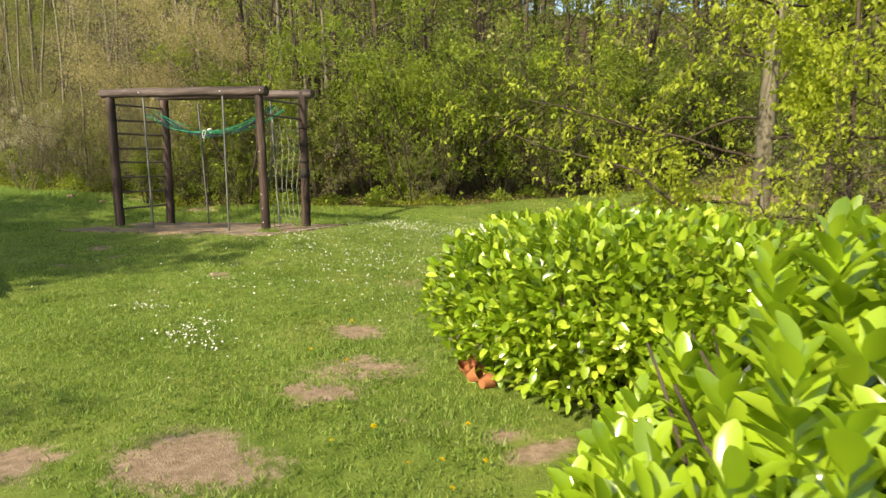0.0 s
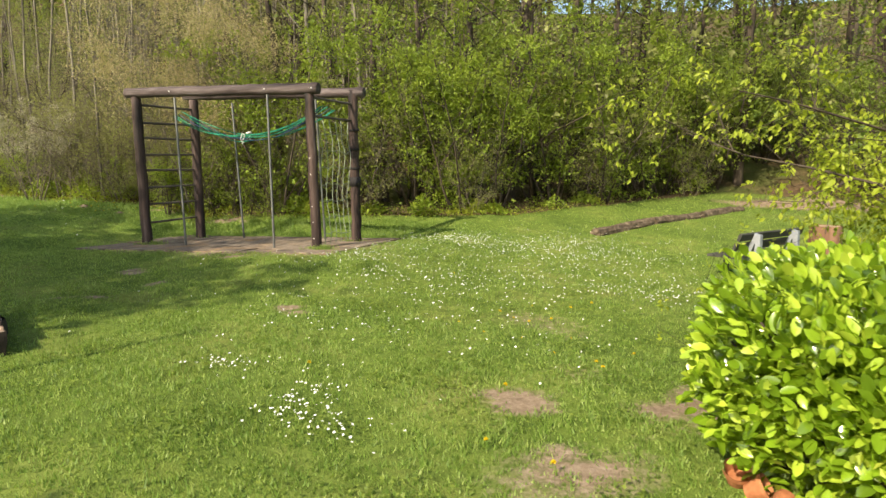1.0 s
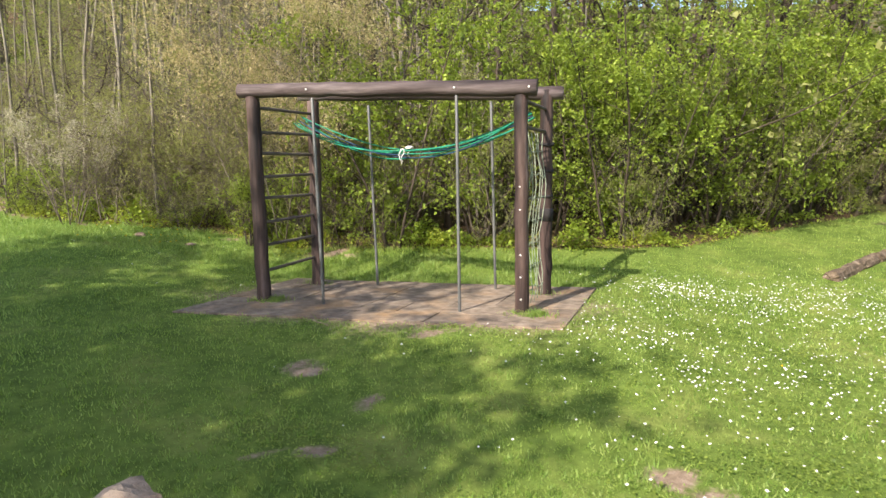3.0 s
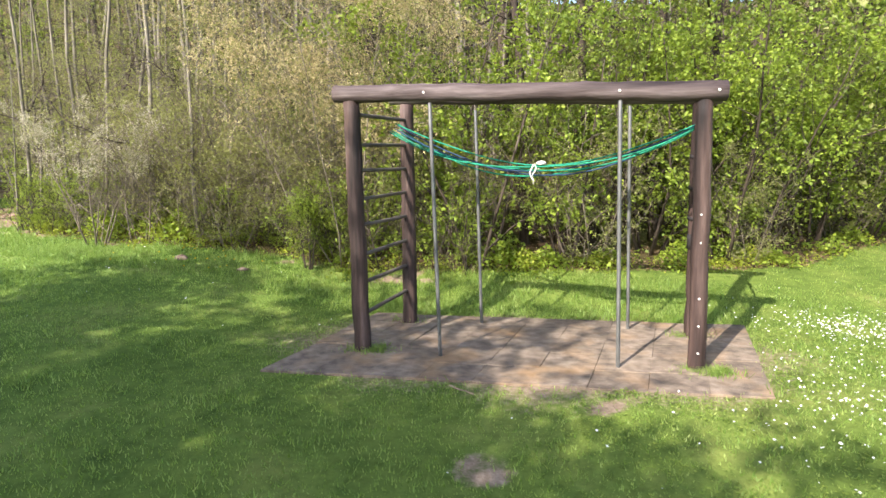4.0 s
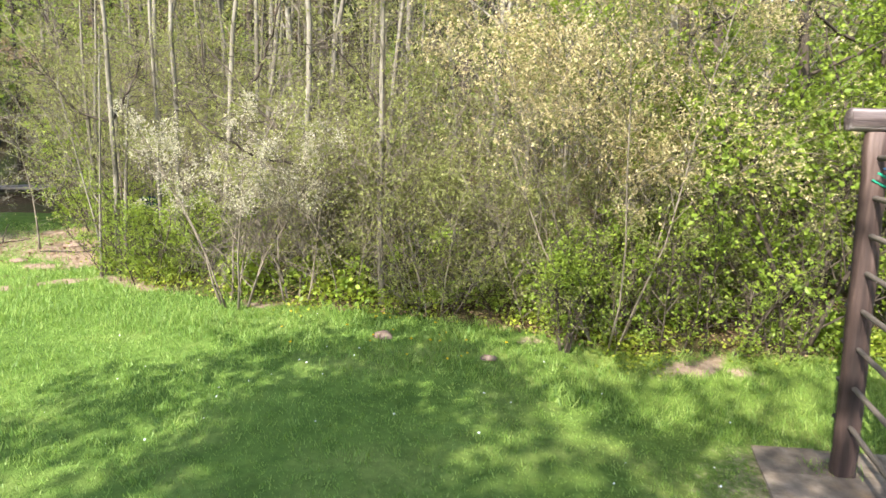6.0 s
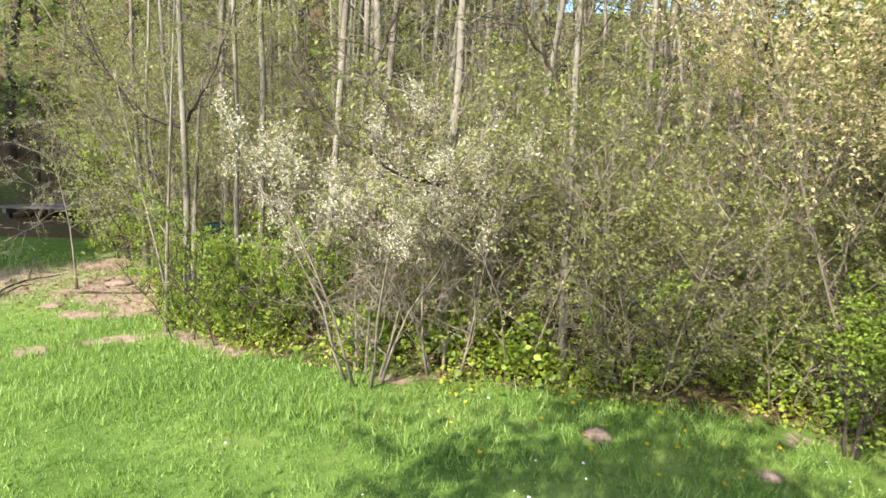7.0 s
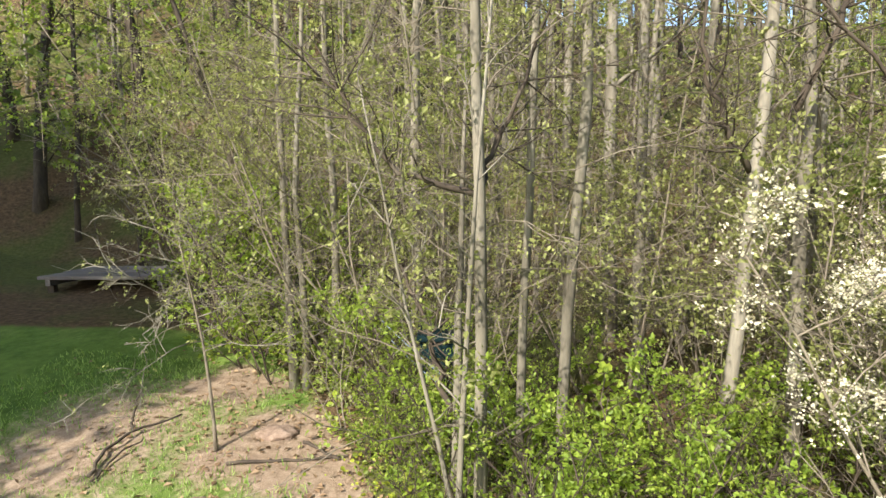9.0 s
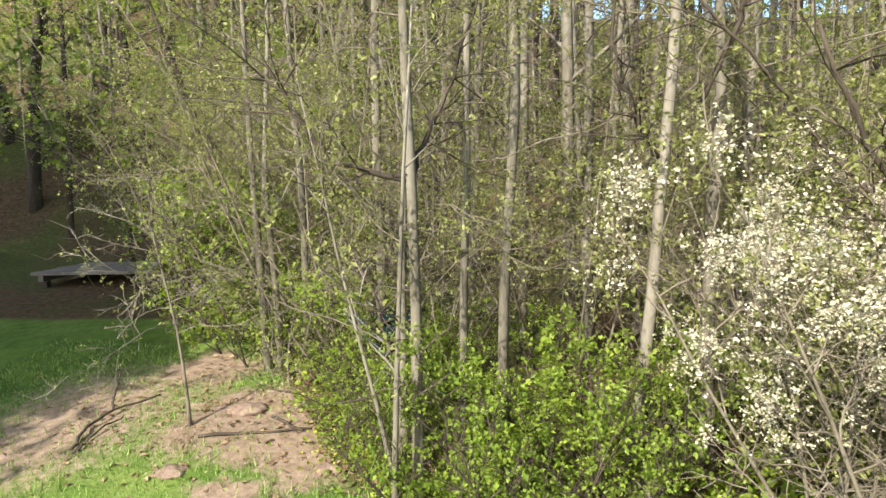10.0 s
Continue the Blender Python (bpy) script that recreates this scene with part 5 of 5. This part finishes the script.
brambles("undergrowth", "fresh green low undergrowth under the edge shrubs", along(-9.5, 1, 0.4, 0.6, 0.3) + along(1, 10, 0.5, 0.3, 0.2) + along(-12, 0, 0.6, 1.5, 0.4), L_SHRUB, 0.055, 260, 0.68, 62)
# twiggy thicket between the slender trees and the path
t1 = plant("thicket_shrub", "tall grey twiggy thicket shrub with small olive leaves", "shrub", 55,
           [dict(SHRUB_STEM, p0=(0.2 * math.cos(a), 0.2 * math.sin(a), -0.1), d0=unit(np.array(lean(a, 0.5))), h=3.4, r=0.014, limbs=11, limb_len=1.5, el=0.5, twigs=2, fine=False) for a in np.arange(6) * 1.05],
           ((7600, 0.028, 0.07, 0.34, 0.1), L_OLIVE), M_TWIG, (0, -140, 0), "thicket shrubs")
scatter(t1, [(-9.3, 6.2), (-10.2, 7.2), (-8.7, 5.2), (-8.2, 5.0), (-10.9, 8.0), (-9.4, 7.6), (-11.6, 9.2), (-8.0, 6.2), (-6.9, 5.4), (10.9, -4.05, 0.62), (11.5, -4.5, 0.62), (12.3, -3.9, 0.65), (11.6, -2.6, 0.6), (-11.4, 7.4), (-12.2, 8.2), (-10.6, 6.6), (-6.0, 5.8), (-4.6, 5.2), (-3.4, 4.6), (-5.3, 6.3)], 0.75, 1.2)

# tall woodland trees
pl = [(x, y) for x, y in zip(rng.uniform(-26, 22, 260), rng.uniform(4.5, 34, 260)) if y > forest_edge(x) + (1.6 if x > -9.5 else 1.0)
      and not (10.8 < x < 13.6 and y < 20) and x > -1.0 * y * 0.95 - 8]
p1, p2, p3 = pole_kind(71, M_BARK_PALE, L_OLIVE, 1100), pole_kind(72, M_BARK_PALE, L_OLIVE, 950, 11), pole_kind(73, M_BARK_DARK, L_DEEP, 1900, 12)
scatter(p1, pl[0:46], 0.55, 1.1)
scatter(p2, pl[54:96], 0.5, 1.0)
scatter(p3, pl[110:132] + [(2.2, 5.4), (3.3, 5.9), (4.4, 6.2), (5.5, 7.2), (1.1, 5.0), (6.4, 8.0), (7.6, 9.3), (-0.4, 5.2), (-14.5, 9.9, 0.8), (-16.6, 10.9), (-12.2, 8.8)], 0.7, 1.2)
# leafy trees on the slope, and unseen ones added behind the camera to shade the lawn
l1, l2 = leafy_kind(81, L_DEEP, 4000), leafy_kind(82, L_OLIVE, 2500, 11)
# a few trees round the path opening are added to shade it
scatter(l1, [(3.2, 7.6), (6.3, 9.4), (9.2, 13.2), (14.8, 9.5), (16.5, 14), (-15.5, 12), (-20, 13), (-12.5, 14.5), (1, 14), (-18, 20), (12, 22), (5, 20), (-4, 22), (-25, 22), (20, 20),
             (15.2, 5.2), (17.5, 8.0), (18.5, 3.0), (13.6, 15.5), (-13.2, 11.8), (-18, 11.5), (-22.5, 17), (0, 26), (4, 28), (10, 34), (-3, 36), (18, 36), (11, 11.6), (12.4, 15.2)], 0.85, 1.15)
SLOPE = [(5.0, 6.9), (8.2, 10.6), (0.4, 7.2), (11.5, 16.5), (15.5, 6.5), (-10.5, 12.5), (-14, 18), (-8, 19), (-1, 18), (8, 26), (-6, 30), (-22, 30), (2, 32), (15, 30), (-14, 28), (24, 28),
             (14.6, 12.0), (19.5, 11), (22, 7), (-11.5, 16), (-16.8, 15), (-27, 28), (9.5, 19), (6, 14.5), (9, 16.5), (12.5, 19.5), (15.5, 18), (-15.5, 23, 1.5)]
CREST = [(-11, 26, 1.5), (-7, 25, 1.5), (-3, 27, 1.5), (1.5, 25, 1.4), (5, 24, 1.4), (-19, 15), (-22.5, 15), (-20, 42, 1.5), (-13, 44, 1.5), (-6, 45, 1.5), (1, 46, 1.5), (8, 45, 1.5), (15, 43, 1.5), (22, 40, 1.5), (28, 34, 1.5), (3, 24), (7, 31), (-1, 30), (13, 27), (5, 38), (-10, 36), (0, 40), (-4.5, 12.5), (-7.5, 14), (-2.0, 14.5), (-5.5, 17), (-9.5, 22), (3.5, 12), (-13, 24), (-18, 26)]
scatter(l2, SLOPE + CREST, 0.9, 1.3)
# unseen trees added behind and beside the camera, whose crowns shade lawn and platform
def shade_kind(seed, n, label):
    return plant("shade_tree", label, "tree", seed,
                 [dict(p0=(0, 0, -0.3), d0=(0, 0, 1.0), h=9, r=0.16, limbs=18, limb_len=3.7, el=0.4, start=0.6, subs=6, twigs=2, wob=0.04, up=0.03, fine=False)],
                 ((n, 0.2, 0.34, 0.38, 0.2), L_DEEP), M_BARK_DARK, (0, -150 - seed, 0), "shade trees")


sh, thin = shade_kind(91, 7000, "broad leafy tree added out of view to shade the lawn"), shade_kind(92, 1900, "thinly leaved tree added out of view to dapple the lawn")
scatter(sh, [(-3.7, -11.3), (-3.0, -11.5, 0.95), (-7.3, -10.0)], 0.95, 1.0)
scatter(thin, [(-5.7, -9.6), (2.5, -14.4, 0.62), (-6.5, -6.9, 0.68)], 0.95, 1.0)
dense = shade_kind(93, 16000, "dense leafy tree added out of view to shade the platform and its bank")
scatter(dense, [(-17.4, -2.3, 0.9), (-15.8, -1.2, 0.7), (-17.6, 0.6, 0.85), (-15.9, 1.0, 0.7), (-18.6, 3.2, 0.85), (-20.6, 5.0, 0.9), (-22.2, 6.6, 0.9), (-19.8, 6.6, 0.75)], 0.97, 1.03)
scatter(shade_kind(94, 2900, "small leafy tree added out of view to shade the lawn"), [(-5.7, -3.3, 0.58)], 1.0, 1.0)
# thin close-set poles on the slope
p4 = plant("pole_tree", "thin straight pale young tree with hardly any leaves", "tree", 74,
           [dict(p0=(0, 0, -0.3), d0=unit(np.array((0.015, 0.0, 1.0))), h=9.5, r=0.046, limbs=9, limb_len=1.1, el=0.9, start=0.45, subs=3, twigs=1, wob=0.022, up=0.03, sides=6, tip_r=0.4, fine=False)],
           ((420, 0.07, 0.1, 0.36, 0.2), L_OLIVE), M_BARK_PALE, (0, -145, 0), "pole trees")
rp = np.random.default_rng(77)
scatter(p4, [(x, y) for x, y in zip(rp.uniform(-13, 1.5, 90), rp.uniform(6.2, 17, 90)) if y > forest_edge(x) + 2.4][:74], 0.75, 1.15)



# ---------------------------------------------------------------- grass, daisies, dandelions
def blades(rng, n, xs, ys, hgt, keep, anywhere=False):
    x, y = xs(n), ys(n)
    lit, bare = cover(x, y)
    ok = ((lit + rng.normal(size=n) * 0.12 < 0.55) & (bare + rng.normal(size=n) * 0.16 < 0.5) | anywhere) & keep(x, y)
    clump = 0.5 + 0.5 * np.sin(x * 17 + 2.2 * np.sin(y * 7.3)) * np.sin(y * 19 + 2.2 * np.sin(x * 8.1))
    ok &= rng.uniform(0, 1, n) < 0.35 + 1.1 * clump
    x, y, clump = x[ok], y[ok], clump[ok]
    n = len(x)
    z = ground_z(x, y) - 0.004
    hgt = hgt * (0.6 + 0.85 * clump)
    tuft = 0.75 + 0.5 * (np.sin(x * 2.3 + 1.1 * np.sin(y * 1.9)) * np.sin(y * 2.7 + 0.8 * np.sin(x * 1.3))) ** 2
    h = hgt * tuft * rng.uniform(0.55, 1.35, n)
    a = rng.uniform(0, 6.28, n)
    w = rng.uniform(0.0035, 0.007, n)
    b = rng.uniform(0, 6.28, n)
    l = h * rng.uniform(0.15, 0.8, n)
    p = np.stack([x, y, z], 1)
    s = np.stack([np.cos(a) * w, np.sin(a) * w, 0 * w], 1)
    t = np.stack([np.cos(b) * l, np.sin(b) * l, h], 1)
    return np.stack([p - s, p + s, p + t], 1).reshape(-1, 3)


rg = np.random.default_rng(7)


def off_mat(x, y):
    u, v = x + 0.7 - 0.12 * (y + 0.82), y + 0.82 - 0.065 * (x + 0.7)
    return ~((u > -0.02) & (u < 4.38) & (v > -0.02) & (v < 2.38))


gv = np.concatenate([
    blades(rg, 215000, lambda n: rg.uniform(-7.5, 9.5, n), lambda n: rg.uniform(-6.5, 3.6, n), 0.034, off_mat),
    blades(rg, 60000, lambda n: rg.uniform(3.5, 9.0, n), lambda n: rg.uniform(-7.5, -3.0, n), 0.032, off_mat),
    blades(rg, 60000, lambda n: rg.uniform(-12.5, -4.5, n), lambda n: rg.uniform(-0.5, 6.0, n), 0.048, off_mat),
    blades(rg, 40000, lambda n: rg.uniform(3.0, 14.0, n), lambda n: rg.uniform(0, 10.0, n), 0.042, off_mat),
    blades(rg, 25000, lambda n: rg.uniform(-9.0, 4.0, n), lambda n: rg.uniform(1.6, 3.6, n), 0.085, off_mat),
    blades(rg, 9000, lambda n: rg.uniform(-0.9, 4.1, n), lambda n: rg.uniform(-1.0, 2.1, n), 0.05, lambda x, y: ~off_mat(x, y) & (off_mat(x + 0.06, y) | off_mat(x - 0.06, y) | off_mat(x, y + 0.06) | off_mat(x, y - 0.06)) & (np.sin(x * 5.0 + y * 3.0) + np.sin(x * 2.1 + 1.0) > -0.5), True),
    blades(rg, 2500, lambda n: rg.choice([0.0, 3.2, 0.14, 3.33], n) + rg.normal(size=n) * 0.1, lambda n: rg.choice([0.0, 1.25], n, p=[0.8, 0.2]) + rg.normal(size=n) * 0.07, 0.075, lambda x, y: np.hypot(x - 1.6, y) > 0.2, True)])
gv = gv.reshape(-1, 9)
thick = rg.uniform(0, 1, len(gv)) < lush(gv[:, 0])
for leaf, pick, label in ((L_GRASS, ~thick, "short green lawn grass with uneven tufts"), (L_LUSH, thick, "lush deep green lawn grass towards the trees")):
    v = gv[pick].reshape(-1, 3)
    tagged(new("grass", mesh_np("grass", v, [np.arange(len(v)).reshape(-1, 3)], leaf)), label, "grass", kind="stuff")


def flower_field():
    r = np.random.default_rng(17)
    spots = [(4.5, -0.45, 0.4, 70), (4.75, 2.1, 0.45, 90), (5.2, 1.9, 0.6, 170), (6.9, 2.0, 0.8, 330), (7.6, 1.7, 0.5, 120), (5.9, 1.9, 0.6, 170), (8.2, -0.6, 0.7, 120), (5.1, -4.8, 0.14, 45), (5.93, -5.34, 0.2, 50), (6.23, -5.42, 0.16, 40), (5.9, -4.95, 0.12, 20),
             (7.4, -0.2, 1.3, 150), (4.6, -3.2, 0.8, 45), (6.2, -1.6, 1.5, 110), (4.2, -1.3, 0.6, 60), (5.2, -1.4, 1.0, 90), (-3.5, 1.4, 2.5, 60), (8.8, 3.2, 1.5, 90), (4.9, -1.5, 0.25, 40), (6.4, 0.6, 1.6, 180), (5.6, -0.9, 0.9, 120), (8.0, 0.8, 1.2, 160), (6.6, -3.0, 1.0, 80), (4.6, 0.6, 0.5, 60), (5.8, -3.9, 1.2, 60)]
    spots = [(cx, cy, s, int(n * 1.05)) for cx, cy, s, n in spots]
    x = np.concatenate([r.normal(size=n) * s + cx for cx, cy, s, n in spots])
    y = np.concatenate([r.normal(size=n) * s * 0.7 + cy for cx, cy, s, n in spots])
    lit, bare = cover(x, y)
    ok = (lit < 0.3) & (bare < 0.45) & off_mat(x, y)
    x, y = x[ok], y[ok]
    n = len(x)
    z = ground_z(x, y) + r.uniform(0.035, 0.07, n)
    tilt = unit(np.stack([r.normal(size=n) * 0.3 - 0.15, r.normal(size=n) * 0.3 - 0.35, np.ones(n)], 1))
    a = unit(np.cross(tilt, [0.2, 0.9, 0.1]))
    b = np.cross(tilt, a)
    c = np.stack([x, y, z], 1)
    rad = r.uniform(0.006, 0.012, n)
    ang = np.linspace(0, 2 * np.pi, 8, endpoint=False)
    petal = np.where(np.arange(8) % 2, 0.7, 1.0)[None, :, None]
    ring = c[:, None] + petal * rad[:, None, None] * (np.cos(ang)[None, :, None] * a[:, None] + np.sin(ang)[None, :, None] * b[:, None]) + tilt[:, None] * 0.003
    v = np.concatenate([ring, c[:, None]], 1).reshape(-1, 3)
    base = np.arange(n)[:, None] * 9
    f = np.stack([np.concatenate([base + k, base + (k + 1) % 8, base + 8], 1) for k in range(8)], 1).reshape(-1, 3)
    tagged(new("daisies", mesh_np("daisies", v, [f], M_WHITE)), "scattered small white daisies in the lawn", "flowers", kind="stuff")


flower_field()


def clover():
    """Low broad-leaved patches in the lawn."""
    r = np.random.default_rng(19)
    cx, cy = r.uniform(1.5, 9.2, 240), r.uniform(-7.2, 1.5, 240)
    i = r.integers(0, 240, 15000)
    x, y = cx[i] + r.normal(size=15000) * 0.16, cy[i] + r.normal(size=15000) * 0.12
    lit, bare = cover(x, y)
    ok = (bare < 0.4) & off_mat(x, y)
    x, y = x[ok], y[ok]
    n = len(x)
    p = np.stack([x, y, ground_z(x, y) + r.uniform(0.015, 0.045, n)], 1)
    d = np.stack([r.normal(size=n), r.normal(size=n), r.normal(size=n) * 0.25], 1)
    v, f = leaf_quads(r, p, d, r.uniform(0.014, 0.03, n), 0.45, 0.1, 0.2)
    tagged(new("clover", mesh_np("clover", v, [f], L_DEEP)), "dark green low clover patches in the lawn", "clover", kind="stuff")


clover()


def dandelion():
    ob = thing("dandelion", (0, 0, 0), "yellow dandelion in flower in the lawn", "flower", "dandelions")
    pts = np.array([[0.004 * math.sin(k), 0.003 * k, 0.018 * k] for k in range(5)])
    part("stalk", Wood().tube(pts, np.full(5, 0.0025), 5).mesh("stalk", L_GRASS), ob)
    r = np.random.default_rng(2)
    n = 60
    a = r.uniform(0, 6.28, n)
    e = r.uniform(0.1, 1.3, n)
    d = np.stack([np.cos(a) * np.cos(e), np.sin(a) * np.cos(e), np.sin(e)], 1)
    v, f = leaf_quads(r, np.tile([[0, 0.012, 0.075]], (n, 1)), d, np.full(n, 0.022), 0.16)
    part("flower_head", mesh_np("flower_head", v, [f], M_YELLOW), ob)
    return ob


rd = np.random.default_rng(29)
dl = [(8.2, -6.49), (8.06, -6.69), (8.63, -6.65), (8.67, -6.25), (8.84, -6.58), (8.5, -6.75), (8.75, -6.9), (8.36, -3.45), (7.76, -4.04), (7.2, -5.4), (7.6, -5.6), (7.35, -3.7), (7.7, -3.9), (8.0, -3.6)]
dl += [(float(rd.normal() * 0.8 + 7.0), float(rd.normal() * 0.9 - 2.6)) for _ in range(16)]
dl += [(float(rd.normal() * 0.6 - 3.6), float(rd.normal() * 0.25 + 2.2)) for _ in range(22)]
first = dandelion()
for i, (x, y) in enumerate(dl):
    m = Matrix.LocRotScale((x, y, gz(x, y)), Euler((rd.normal() * 0.2, rd.normal() * 0.2, rd.uniform(0, 6.28))), None)
    if i == 0:
        first.matrix_basis = m
    else:
        copy_thing(first, m).scale = (rd.uniform(0.5, 0.95),) * 3


# dry leaves on the wood's edge and the bare soil
def litter_leaves():
    r = np.random.default_rng(37)
    n = 9000
    x = np.concatenate([r.uniform(-10.5, 8, n), r.normal(size=900) * 1.0 - 9.6, r.uniform(10.5, 14, 900)])
    y = np.concatenate([forest_edge(x[:n]) + np.abs(r.normal(size=n)) * 1.2 - 0.1, r.normal(size=900) * 0.8 + 4.8, r.uniform(8, 15, 900)])
    p = np.stack([x, y, ground_z(x, y) + 0.008], 1)
    d = np.stack([r.normal(size=len(x)), r.normal(size=len(x)), r.normal(size=len(x)) * 0.2], 1)
    v, f = leaf_quads(r, p, d, r.uniform(0.03, 0.07, len(x)), 0.3, 0.15, 0.3)
    tagged(new("dry_leaves", mesh_np("dry_leaves", v, [f], L_LITTER)), "dry brown fallen leaves on soil", "leaf litter", kind="stuff")


litter_leaves()

# ---------------------------------------------------------------- safety tiles under the frame
pad = thing("pavement", (0, 0, 0), "weathered pinkish-brown square safety tiles under the climbing frame", "pavement", kind="structure")
bm = bmesh.new()
box(bm, 0, 0, -0.05, 0.4855, 0.4755, 0.022, 0.004)
bmesh.ops.transform(bm, matrix=Matrix(((1, 0.12, 0, 0), (0.065, 1, 0, 0), (0, 0, 1, 0), (0, 0, 0, 1))), verts=bm.verts)
tile = from_bm("tile", bm, M_TILE)
rt = np.random.default_rng(41)
for i in range(9):
    for j in range(5):
        o = part("tile", tile, pad)
        o.location = (-0.7 + 0.488 * i + 0.0574 * j, -0.82 + 0.478 * j + 0.0317 * i, 0.0)
        o.rotation_euler = (rt.normal() * 0.006, rt.normal() * 0.006, rt.normal() * 0.004)
        o.location.z += rt.normal() * 0.003
